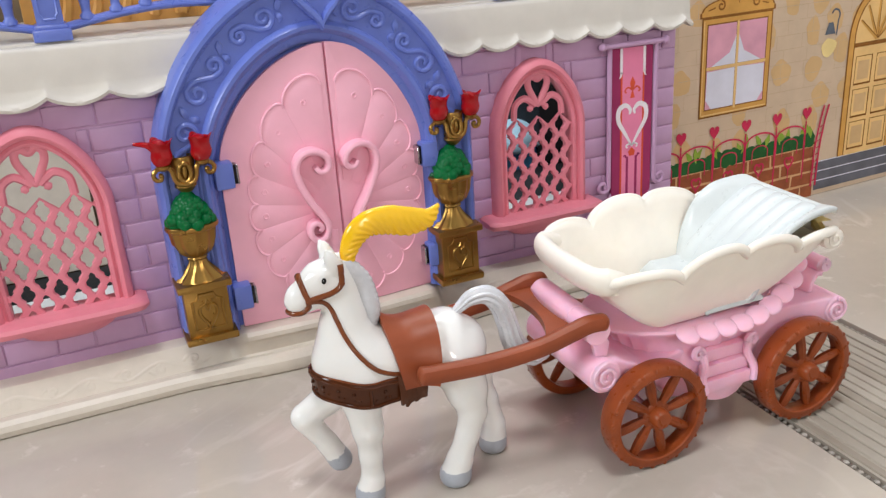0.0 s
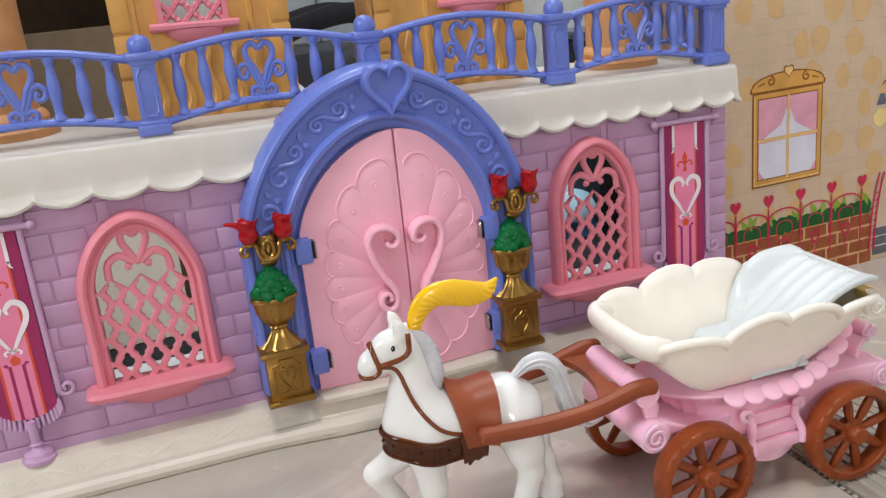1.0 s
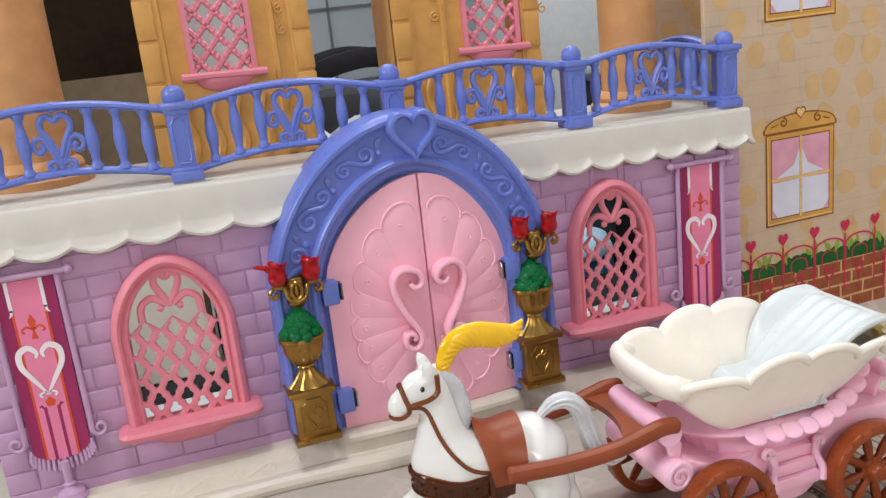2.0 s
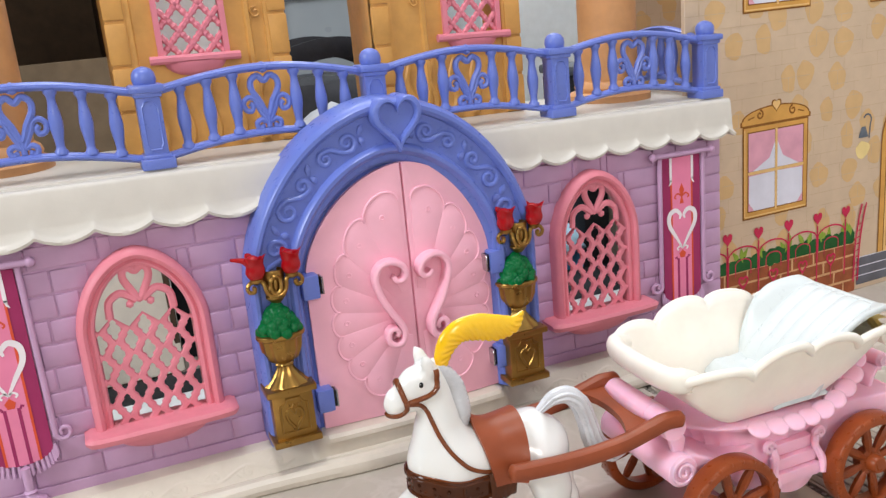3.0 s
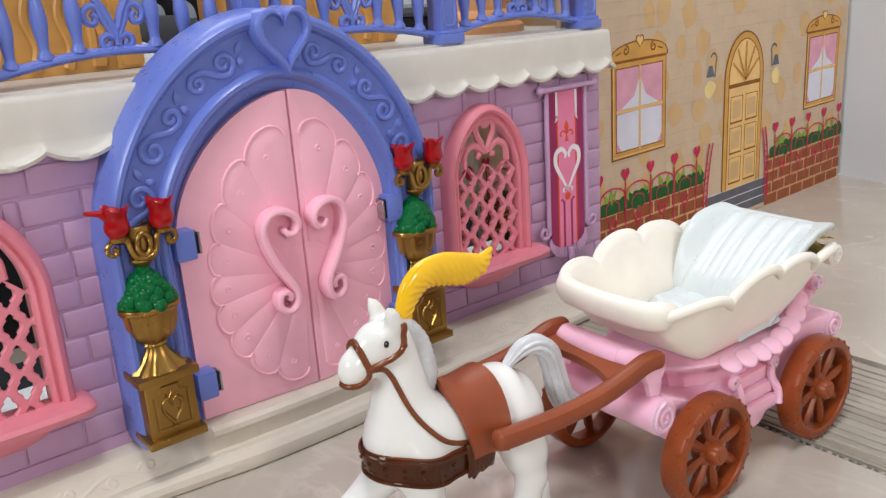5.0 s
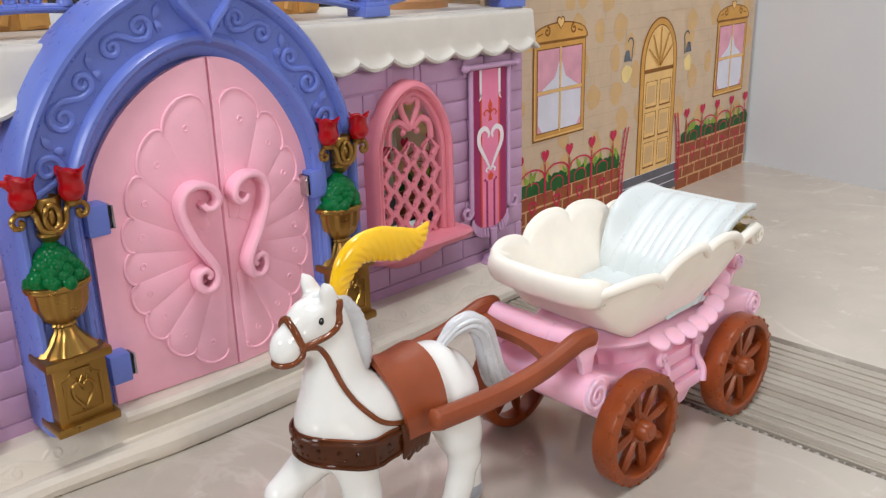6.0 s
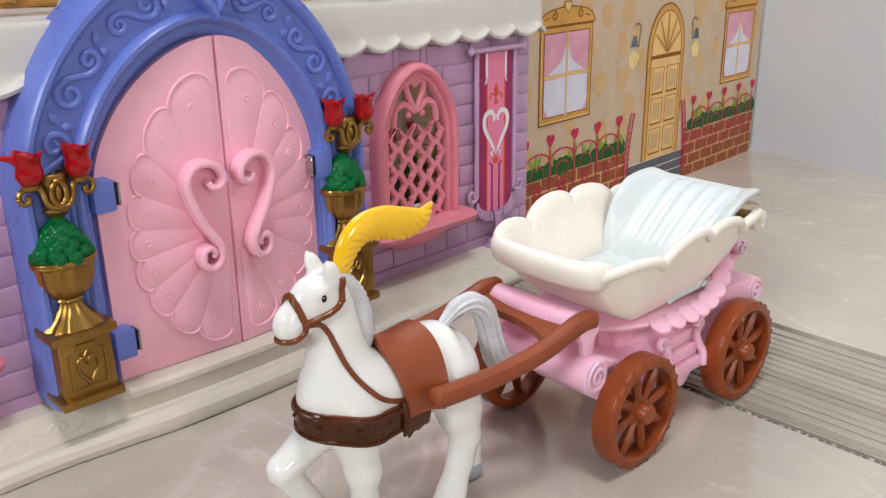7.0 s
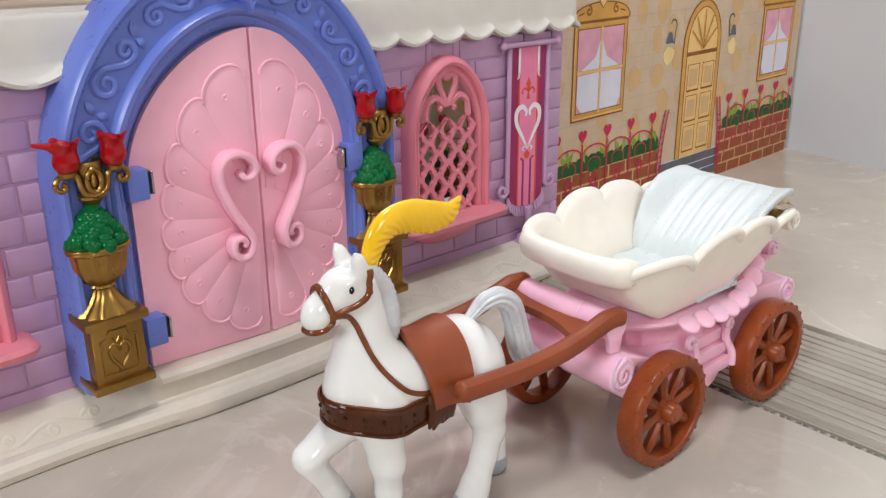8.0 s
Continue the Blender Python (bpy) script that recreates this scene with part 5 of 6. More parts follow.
def surface(field, lo, hi, h):
    """Surface nets: verts and quads where the field changes sign."""
    n = [int((b - a) / h) + 1 for a, b in zip(lo, hi)]
    ax = [np.array(lo[i]) + h * np.arange(n[i]) for i in range(3)]
    g = np.stack(np.meshgrid(*ax, indexing="ij"), -1).reshape(-1, 3)
    f = field(g).reshape(n)
    pos, cnt = np.zeros((n[0] - 1, n[1] - 1, n[2] - 1, 3)), np.zeros((n[0] - 1, n[1] - 1, n[2] - 1))
    corners = [(i, j, k) for i in (0, 1) for j in (0, 1) for k in (0, 1)]
    cut = lambda c: f[c[0]:n[0] - 1 + c[0], c[1]:n[1] - 1 + c[1], c[2]:n[2] - 1 + c[2]]
    for a in corners:
        for d in range(3):
            if a[d] == 0:
                b = tuple(v + (i == d) for i, v in enumerate(a))
                fa, fb = cut(a), cut(b)
                hit = (fa < 0) != (fb < 0)
                t = np.where(hit, fa / np.where(hit, fa - fb, 1), 0)
                for e in range(3):
                    pos[..., e] += hit * (a[e] + (t if e == d else 0))
                cnt += hit
    act = cnt > 0
    idx = -np.ones(act.shape, int)
    idx[act] = np.arange(act.sum())
    cell = np.argwhere(act)
    verts = np.array(lo) + h * (cell + pos[act] / cnt[act][:, None])
    quads = []
    for d in range(3):
        u, v = [i for i in range(3) if i != d]
        sl = [slice(1, n[i] - 1) if i != d else slice(0, n[i] - 1) for i in range(3)]
        sh2 = list(sl)
        sh2[d] = slice(1, n[d])
        a, b = f[tuple(sl)] < 0, f[tuple(sh2)] < 0
        where = np.argwhere(a != b) + [0 if i == d else 1 for i in range(3)]
        flip = a[a != b]
        eu, ev = np.eye(3, dtype=int)[u], np.eye(3, dtype=int)[v]
        c = [idx[tuple((where - o).T)] for o in (0 * eu, eu, eu + ev, ev)]
        q = np.stack(c, 1)
        if d == 1:
            flip = ~flip
        q[~flip] = q[~flip][:, ::-1]
        quads.append(q)
    return verts, np.concatenate(quads)


def push_out(p, off):
    """Move points along the field's slope until they lie off millimetres from the body."""
    p = np.array(p, float)
    for _ in range(12):
        f = horse_field(p)
        g = np.stack([horse_field(p + 0.05 * e) - f for e in np.eye(3)], 1) / 0.05
        p = p - ((f - off) / np.maximum((g * g).sum(1), 0.2))[:, None] * g
    return p


hv, hq = surface(horse_field, (-46, -20, -1.5), (50, 20, 113), 1.0)
bm = bmesh.new()
vs = [bm.verts.new(v) for v in hv]
for q in hq:
    if len(set(q)) == 4:
        f = bm.faces.new([vs[i] for i in q])
        c = f.calc_center_median()
        if c.z < 7.2 or (c.z < 17.4 + 0.5 * (c.x + 30) and -33 < c.x < -18 and c.y > 0.5 and c.z < 19 and (c - Vector((-26.2, 6.5, 13))).length < 6.6 and (c - Vector((-29.5, 6.5, 21.5))).dot(Vector((0.36, 0, -0.93))) > 5.2):
            f.material_index = 1
for _ in range(4):
    bmesh.ops.smooth_vert(bm, verts=bm.verts, factor=0.5, use_axis_x=True, use_axis_y=True, use_axis_z=True)
# mane: a grooved crest down the back of the neck


def ribbed(path, high, wide, mat, pitch, slant, amp, top=-2.0, seg=32, fine=1.0):
    """A flattened bar in the x-z plane with slanting ridges; high, wide: half sizes for each stop, eased along the path."""
    n = len(path)
    rows, run = [], 0.0
    for i, p in enumerate(path):
        run += (p - path[i - 1]).length if i else 0.0
        q = i / (n - 1) * (len(high) - 1)
        k = min(int(q), len(high) - 2)
        h, w = high[k] + (high[k + 1] - high[k]) * (q - k), wide[k] + (wide[k + 1] - wide[k]) * (q - k)
        d = (path[min(i + 1, n - 1)] - path[max(i - 1, 0)]).normalized()
        up = Vector((-d.z, 0, d.x))
        row = []
        for j in range(seg):
            a = 2 * math.pi * j / seg
            u, v = math.cos(a), math.sin(a)
            on = min(1.0, max(0.0, (0.42 - u) * 4)) if top > -1 else 1.0
            ridge = abs(math.sin(math.pi * (run + slant * u * h) / pitch)) ** fine - 0.55
            g = amp * ridge * on * min(1.0, h / 2.0)
            row.append(p + up * (u * (h + g)) + Vector((0, 1, 0)) * (v * (w + g)))
        rows.append(row)
    vs = grid_faces(bm, rows, close_v=True, mat=mat)
    bm.faces.new(vs[0][::-1]).material_index = mat
    bm.faces.new(vs[-1]).material_index = mat


crest = smooth_path([(-20.5, 0, 101.6), (-16.6, 0, 99.6), (-12.0, 0, 92.8), (-10.2, 0, 86.4), (-9.2, 0, 80), (-9.6, 0, 74.6), (-9.0, 0, 72)], 24)
ribbed(crest, [1.6, 3.6, 4.4, 4.4, 4.2, 3.2, 1.2], [2.0, 3.6, 4.4, 5.0, 5.0, 4.0, 2.0], 2, 2.1, -1.1, 0.3)
lock = smooth_path([(-19, -1, 103.6), (-23.6, -1.2, 103.8), (-27.6, -0.8, 101.2)], 6)
tube(bm, lock, [2.2 - 0.13 * i for i in range(len(lock))], 8, mat=0)
# tail, ribbed along its length
tail = smooth_path([(24, 0, 70), (27.5, -0.5, 73.4), (32, -1, 76.4), (38, -1.5, 76.6), (43.2, -2, 72), (46.2, -2, 63.5), (48.4, -2, 55), (52, -1.5, 48.6), (58, -1, 44.6), (65, -1, 43)], 8)
n = len(tail)
span = [1.4, 2.0, 2.9, 3.5, 3.9, 3.9, 4.3, 4.8, 4.4, 1.2]
tube(bm, tail, [span[min(8, int(i / (n - 1) * 9))] + (span[min(9, int(i / (n - 1) * 9) + 1)] - span[min(8, int(i / (n - 1) * 9))]) * (i / (n - 1) * 9 - min(8, int(i / (n - 1) * 9))) for i in range(n)], 56, flat=1.15, mat=2, shape=lambda a, t: 1 + 0.1 * math.cos(9 * a + 2.5 * t) + 0.02 * math.sin(20 * a))
# feather plume: a smooth quill along the top, slanting barbs below it
stem = smooth_path([(-16.4, 0, 99), (-15.4, 0, 104), (-12.0, 0, 110.6), (-6.6, 0, 114.4), (1, 0, 114.6), (9.5, 0, 112.6), (16.5, 0, 113.0), (21.5, 0, 117.4)], 26)
ribbed(stem, [2.8, 3.2, 4.4, 5.0, 5.7, 5.6, 4.0, 0.5], [2.2, 2.4, 2.7, 2.8, 2.8, 2.6, 2.2, 0.5], 3, 2.75, 0.75, 0.62, 0.0, 40, 0.7)
for s in (-1, 1):
    # eye with a small pale dot modelled as its highlight
    e = push_out([(-26.6, s * 8, 97.3)], 0.1)[0]
    ball(bm, e, 1.05, 2, 0.9, 0.45, 1.2, 4)
    ball(bm, (e[0] - 0.3, e[1] + s * 0.36, e[2] + 0.45), 0.2, 1, mat=0)

    # bridle
    def strap(pts, w, off=0.15, seg=8, k=8):
        q = push_out([tuple(v) for v in smooth_path(pts, k)], off)
        tube(bm, [Vector(v) for v in q], w, seg, mat=5)
    strap([(-34.6, s * 0.1, 99), (-34.8, s * 3.5, 97), (-33.8, s * 6, 93.6), (-32.4, s * 7, 90.4)], 1.15)
    strap([(-32.4, s * 7, 90.4), (-32.8, s * 6.4, 87), (-35.4, s * 5.4, 85), (-38.6, s * 4, 84.6), (-40.6, s * 0.1, 85.4)], 1.05)
    strap([(-32.4, s * 7, 90.2), (-28.6, s * 8, 90.8), (-24, s * 8, 92.2), (-20.6, s * 8, 94.6), (-19.4, s * 7.5, 98.4), (-20.6, s * 6, 103)], 1.15)
    strap([(-31.8, s * 7, 89.6), (-27.6, s * 8, 87.4), (-24.2, s * 8.4, 81.5), (-21.4, s * 9.4, 74.5), (-17.6, s * 11.5, 67.4), (-12.2, s * 13.5, 61.2), (-6, s * 14.6, 57.8), (0, s * 15, 56.2)], 0.95, 0.1)
    ball(bm, push_out([(-32.4, s * 7, 90.2)], 0.5)[0], 1.5, 2, 1, 0.7, 1, mat=5)
    ball(bm, push_out([(-20.0, s * 7.8, 95.6)], 0.5)[0], 1.3, 2, 1, 0.7, 1, mat=5)
# chest belt hugging the body
NB = 81
reach, ways = [], []
for j in range(9):
    q = np.array([(-12 + 26 * math.cos(a), 22 * math.sin(a), 45.0 + 10.6 * j / 8 + 4.2 * max(0.0, -math.cos(a)) ** 1.3) for a in [radians(180 - 122 + 244 * k / (NB - 1)) for k in range(NB)]])
    lo, hi = np.zeros(NB), np.ones(NB) * 1.3
    base = np.stack([np.full(NB, -12.0), np.zeros(NB), q[:, 2]], 1)
    for _ in range(26):
        m = (lo + hi) / 2
        inside = horse_field(base + (q - base) * m[:, None]) < 0.9
        lo, hi = np.where(inside, m, lo), np.where(inside, hi, m)
    reach.append(lo)
    ways.append((base, q - base))
reach = np.array(reach)
most = np.array([reach[:, max(0, k - 2):k + 3].max() for k in range(NB)])
most = np.array([most[max(0, k - 3):k + 4].mean() for k in range(NB)])
rows = []
for j, (base, way) in enumerate(ways):
    r = np.maximum(reach[j], 0.85 * most + 0.15 * reach[j]) - (0.05 if j in (0, 8) else 0.0)
    rows.append([tuple(v) for v in base + way * r[:, None]])
grid_faces(bm, rows, mat=6)
for j, w in ((1, 0.8), (7, 0.8)):
    tube(bm, [Vector(v) for v in rows[j]], w, 6, mat=6)
tube(bm, [Vector(v) for v in rows[8]], 0.42, 6, mat=5)
for k in range(6, NB - 4, 6):
    for j, r in ((5, 0.85), (3, 0.6)):
        ball(bm, Vector(rows[j][k]), r, 1, mat=6)
        ball(bm, Vector(rows[j][k + 2 if j == 3 else k]), r, 1, mat=6)
for k in (14, NB - 15):
    tube(bm, [Vector(rows[j][k]) for j in range(1, 8)], 0.8, 6, mat=6)
# torn strap ends hanging below the saddle
for s in (-1, 1):
    for i, (x, low) in enumerate(((-2.4, 43.4), (-0.6, 42.4), (1.2, 44.0), (3.0, 43.8), (4.8, 45.2))):
        tube(bm, [(x, s * 14.4, 57), (x + 0.4, s * 15.2, 50), (x + 0.2, s * 14.6, 46), (x - 0.8, s * 14.0, low)], [2.1, 2.2, 2.0, 0.6], 8, flat=0.55, mat=6)
horse = new("toy_horse", mesh_of("toy_horse", bm, [HORSEWHITE, HOOFGREY, MANEGREY, YELLOW, BLACK, STRAP, BELT], 45))
horse.matrix_world = pose(HORSE[0] * MM, HORSE[1] * MM, 0, 0, 0, -4.5)
tagged(horse, "glossy white plastic toy horse with yellow plume and brown bridle", "toy horse")

# ---- the carriage ----
CCX, CCY = 114.0, -134.5
carriage = thing("toy_carriage", "pink and cream plastic toy carriage with brown wheels", "toy carriage", (CCX, CCY, 0), -1.2)


def tub_keel(x):
    """Height of the tub's bottom along its length."""
    if x < -28:
        return 55.5 + 22.0 * ((-28 - x) / 28) ** 1.7
    if x > 14:
        return 55.5 + 22.0 * ((x - 14) / 43) ** 1.3
    return 55.5


def tub_rim(x):
    """Height of the scalloped rim along the length."""
    joints = (-56.0, -28.0, 1.4, 29.6, 57.5)
    tops = (86.2, 90.6, 90.0, 85.6)
    lows = (80.0, 80.2, 84.8, 81.8, 80.0)
    for k in range(4):
        if x <= joints[k + 1] or k == 3:
            s = min(1.0, max(0.0, (x - joints[k]) / (joints[k + 1] - joints[k])))
            base = lows[k] + (lows[k + 1] - lows[k]) * s
            return base + (tops[k] - (lows[k] + lows[k + 1]) / 2) * math.sqrt(max(0.0, 1 - (2 * s - 1) ** 2)) ** 0.9


def half_width(x, v):
    """Half width at height share v (0 bottom, 1 rim)."""
    end = 1 - 0.16 * max(0.0, (abs(x - 2) - 30) / 32) ** 2
    return (23.0 + 14.2 * v ** 0.75) * end if x < 0 else (23.0 + 14.2 * v ** 0.75) * (1 - 0.16 * max(0.0, (x - 30) / 32) ** 2)


def wall_out(x, z):
    """Half width of the tub's wall at a height: one smooth flare, whatever the rim does."""
    kz = tub_keel(x)
    return half_width(x, min(1.1, max(0.0, (z - kz) / max(8.0, 91.0 - kz))))


def tub_row(x):
    kz, rz = tub_keel(x), tub_rim(x)
    zs = [kz + (rz - kz) * (k / 8) ** 1.1 for k in range(9)]
    row = [(x, -wall_out(x, z), z) for z in zs[::-1]]
    for k in range(1, 8):
        row.append((x, -half_width(x, 0) * (1 - k / 4), kz - 0.4 * math.sin(math.pi * k / 8)))
    return row + [(x, wall_out(x, z), z) for z in zs]


bm = bmesh.new()
N = 84
rows = [tub_row(-56 + 113 * i / N) for i in range(N + 1)]
grid_faces(bm, rows)
bm.faces.new([v for v in bm.verts if abs(v.co.x - 57) < 1e-4])
tub = part("tub", bm, TUBCREAM, carriage, "cream plastic tub with scalloped rim", 50, (0, 0.8, 0))
mod = tub.modifiers.new("thick", "SOLIDIFY")
mod.thickness, mod.offset = 2.2 * MM, -1.0
bm = bmesh.new()
hw = wall_out(-56, tub_rim(-56))
for s in (-1, 1):
    edge = [-56 + 113.5 * i / 130 for i in range(131)]
    tube(bm, [(x, s * (wall_out(x, tub_rim(x)) - 0.3), tub_rim(x) - 0.6) for x in edge], 2.15, 10, flat=0.9)
front = smooth_path([(-48.0, -hw - 0.9, 82.2), (-53.0, -hw - 0.4, 81.8), (-57.0, -hw * 0.9, 81.4), (-59.0, -hw * 0.55, 81.2), (-59.6, 0, 81.2), (-59.4, hw * 0.55, 81.3), (-58.2, hw * 0.9, 81.7), (-54.6, hw + 0.4, 82.2), (-49.0, hw + 0.9, 82.4)], 6)
n = len(front)
tube(bm, front, [1.8 + 2.6 * min(1.0, min(i, n - 1 - i) / 8) for i in range(n)], 18, flat=1.42, up=(-0.35, 0, 0.95))
for s in (-1, 1):
    ball(bm, (-54.0, s * (hw - 0.4), 80.6), 3.6, 3, 1.0, 0.7, 1.2)
    tube(bm, [(p[0], s * (hw + 1.6), p[2]) for p in spiral(-53.0, 79.0, 3.8, 0.8, 120, -1.4, 24)], 0.6, 6)
for s in (-1, 1):
    # scrolled ears at the back corners
    ear = lathe(bmesh.new(), [(3.6, -2.6), (4.6, -1.8), (4.6, 1.8), (3.6, 2.6)], 0, 0, 0, 20)
    for v in ear.verts:
        v.co = Vector((51.4 + v.co.x * 1.15, s * 29.6 + v.co.z, 80.4 + v.co.y))
    tube(ear, [(p[0], s * 32.3, p[2]) for p in spiral(51.4, 80.4, 3.6, 0.7, 90, 1.5, 24)], 0.6, 6)
    part("ear", ear, TUBCREAM, tub)
part("rim", bm, TUBCREAM, tub, "rounded cream rim")

# tufted cushion, and a fluted backrest with broad side wings
bm = bmesh.new()
rows = []
for i in range(29):
    u = i / 28
    row = []
    for j in range(49):
        v = -1 + j / 24
        edge = min(1.0, 5.5 * min(u, 1.02 - u) + 0.02) ** 0.5 * min(1.0, 7 * (1 - abs(v)) + 0.02) ** 0.5
        tuft = 0.75 * abs(math.sin(u * 2.2 * math.pi)) ** 0.6 * abs(math.cos(v * 2.5 * math.pi)) ** 0.6
        row.append((-8.5 + 30 * u - 2.0 * (1 - v * v) * (1 - u), 25.5 * v, 57.0 + (6.2 + tuft) * edge))
    rows.append(row)
grid_faces(bm, rows)
part("cushion", bm, SEATWHITE, carriage, "pearl white tufted seat cushion", 70)
bm = bmesh.new()
prof = smooth_path([(8, 0, 57), (12, 0, 62), (16, 0, 66.6), (24, 0, 73.0), (34, 0, 80.4), (44, 0, 86.0), (50, 0, 88.6), (53.4, 0, 89.8), (55.0, 0, 88.6)], 8)
edge = smooth_path([(13.6, 0, 57), (15.6, 0, 60), (17.6, 0, 66), (20.2, 0, 74), (25.2, 0, 83), (31, 0, 87.8), (38.5, 0, 90.6), (50.5, 0, 91.6), (55.0, 0, 90.0)], 8)
rows = []
for j in range(121):
    s = -1 + 2 * j / 120
    row = []
    for i, (p, e) in enumerate(zip(prof, edge)):
        t = i / (len(prof) - 1)
        wd = 25.0 + 4.6 * math.sin(math.pi * min(1.0, t * 1.25) * 0.5) - 3.0 * max(0.0, (t - 0.7) / 0.3)
        w = min(1.0, max(0.0, (abs(s) - 0.66) / 0.34))
        w = w * w * (3 - 2 * w)
        fl = 0.0
        if abs(s) < 0.68:
            puff = abs(math.sin(math.pi * (s / 0.68 + 1) * 2.5)) ** 0.55
            lift = min(1.0, max(0.0, (t - 0.12) * 6)) * math.sqrt(min(1.0, max(0.0, (0.80 - t) * 12)))
            fl = puff * lift
        x, z = p.x + (e.x - p.x) * w, p.z + (e.z - p.z) * w
        row.append((x - fl * 1.1, s * wd, z + fl * 1.5))
    rows.append(row)
grid_faces(bm, rows)
seat = part("backrest", bm, SEATWHITE, carriage, "pearl white fluted backrest with side wings", 60)
mod = seat.modifiers.new("thick", "SOLIDIFY")
mod.thickness, mod.offset = 2.6 * MM, 1.0
# pale yellow tail board behind the seat
bm = bmesh.new()
tube(bm, smooth_path([(53, -24, 79.5), (58, -12, 81.5), (59.5, 0, 82), (58, 12, 81.5), (53, 24, 79.5)], 6), 2.4, 8, up=(0, 0, 1))
rows = [[(47, y, 87.6), (54, y, 87.2), (60.5, y, 84.0)] for y in (-26, -13, 0, 13, 26)]
grid_faces(bm, rows)
part("tail_board", bm, plastic("pale_yellow_plastic", (0.80, 0.62, 0.24), 0.4, 0.05), carriage, "pale yellow tail board")

# petal skirt below the tub
for k in range(9):
    x = -21.0 + 8.6 * k
    for s in (-1, 1):
        y, z = s * 31.5 * math.sqrt(1 - ((x + 2) / 56) ** 2), 53.2 + 6.6 * max(0.0, (x - 6) / 30) ** 1.5
        lobe = ball(bmesh.new(), (0, 0, 0), 1.0, 3, 5.3, 4.2, 1.9)
        for v in lobe.verts:
            w = abs(v.co.x) / 5.3
            v.co = Vector((x + v.co.x, y + v.co.y, z + v.co.z - 0.45 * s * v.co.y + 0.5 * w * w + (0.22 * v.co.x if x > 12 else 0.0)))
        part("petal", lobe, CARPINK, carriage, "", 50)
# cradle that carries the back of the tub
bm = bmesh.new()
rows = []
for i in range(13):
    x = 2 + 3.2 * i
    hw = 25.5 * math.sqrt(1 - ((x + 2) / 60) ** 2)
    rows.append([(x, -hw, 46), (x, -hw, tub_keel(x) - 1.4), (x, hw, tub_keel(x) - 1.4), (x, hw, 46)])
vs = grid_faces(bm, rows, close_v=True)
bm.faces.new(vs[0]), bm.faces.new(vs[-1][::-1])
part("cradle", bm, CARPINK, carriage)
bm = bmesh.new()
lathe(bm, [(45.6, 54.6), (46.6, 53.8), (45.6, 52.4), (40, 51.0)], -4, 0, 0, 56, 1.0, 0.66)
lathe(bm, [(40, 52), (35.5, 47.5), (33, 42), (35, 36), (36, 30)], -4, 0, 0, 80, 1.0, 0.66, 0.022, 26)
part("bowl", bm, CARPINK, carriage)

# curled chassis
upper = smooth_path([(-59, 0, 48.6), (-52, 0, 48.2), (-44, 0, 44.6), (-34, 0, 41.0), (-20, 0, 41.0), (10, 0, 43), (24, 0, 47.4), (38, 0, 50.2), (50, 0, 50.0), (62, 0, 49.0)], 5)
lower = smooth_path([(-59, 0, 38.0), (-48, 0, 38.0), (-38, 0, 34.0), (-29, 0, 26.5), (-21, 0, 19.0), (0, 0, 17.0), (18, 0, 19.0), (27, 0, 27.0), (40, 0, 34.0), (62, 0, 38.2)], 5)
bm = bmesh.new()
rows = []
for u, l in zip(upper, lower):
    k = min(1.0, max(0.0, (abs(u.x - 2) - 18) / 26))
    hw = 21.0 + 4.6 * k * k * (3 - 2 * k)
    c = 1.1
    rows.append([(u.x, -hw, u.z - c), (u.x, -hw + c * 0.3, u.z - c * 0.3), (u.x, -hw + c, u.z), (u.x, hw - c, u.z), (u.x, hw - c * 0.3, u.z - c * 0.3), (u.x, hw, u.z - c),
                 (l.x, hw, l.z + c), (l.x, hw - c, l.z), (l.x, -hw + c, l.z), (l.x, -hw, l.z + c)])
vs = grid_faces(bm, rows, close_v=True)
bm.faces.new(vs[0]), bm.faces.new(vs[-1][::-1])
part("chassis", bm, CARPINK, carriage, "bubblegum pink plastic chassis with curled ends", 50)


def roll(cx, cz, r, hw, flip, name):
    bm = lathe(bmesh.new(), [(r - 0.8, -hw), (r, -hw + 0.8), (r, hw - 0.8), (r - 0.8, hw)], 0, 0, 0, 28)
    for v in bm.verts:
        v.co = Vector((cx + v.co.x, v.co.z, cz + v.co.y))
    for s in (-1, 1):
        tube(bm, [(p[0], s * (hw + 0.2), p[2]) for p in spiral(cx, cz, r - 0.9, 0.7, 90, flip * 1.9, 34)], 0.95, 6)
    return part(name, bm, CARPINK, carriage, "", 40)


roll(-58.5, 42.8, 7.2, 27.6, 1, "front_roll")
roll(62.0, 43.0, 6.2, 26.4, -1, "rear_roll")
roll(60.5, 62.0, 3.6, 18.5, -1, "upper_roll")
bm = bmesh.new()
rows = [[(x, -17.5, z), (x, 17.5, z)] for x, z in ((61, 58.8), (57.5, 59), (54, 54.5), (53, 49), (55, 44))]
grid_faces(bm, rows)
sheet = part("tail_curl", bm, CARPINK, carriage)
mod = sheet.modifiers.new("thick", "SOLIDIFY")
mod.thickness = 2.4 * MM
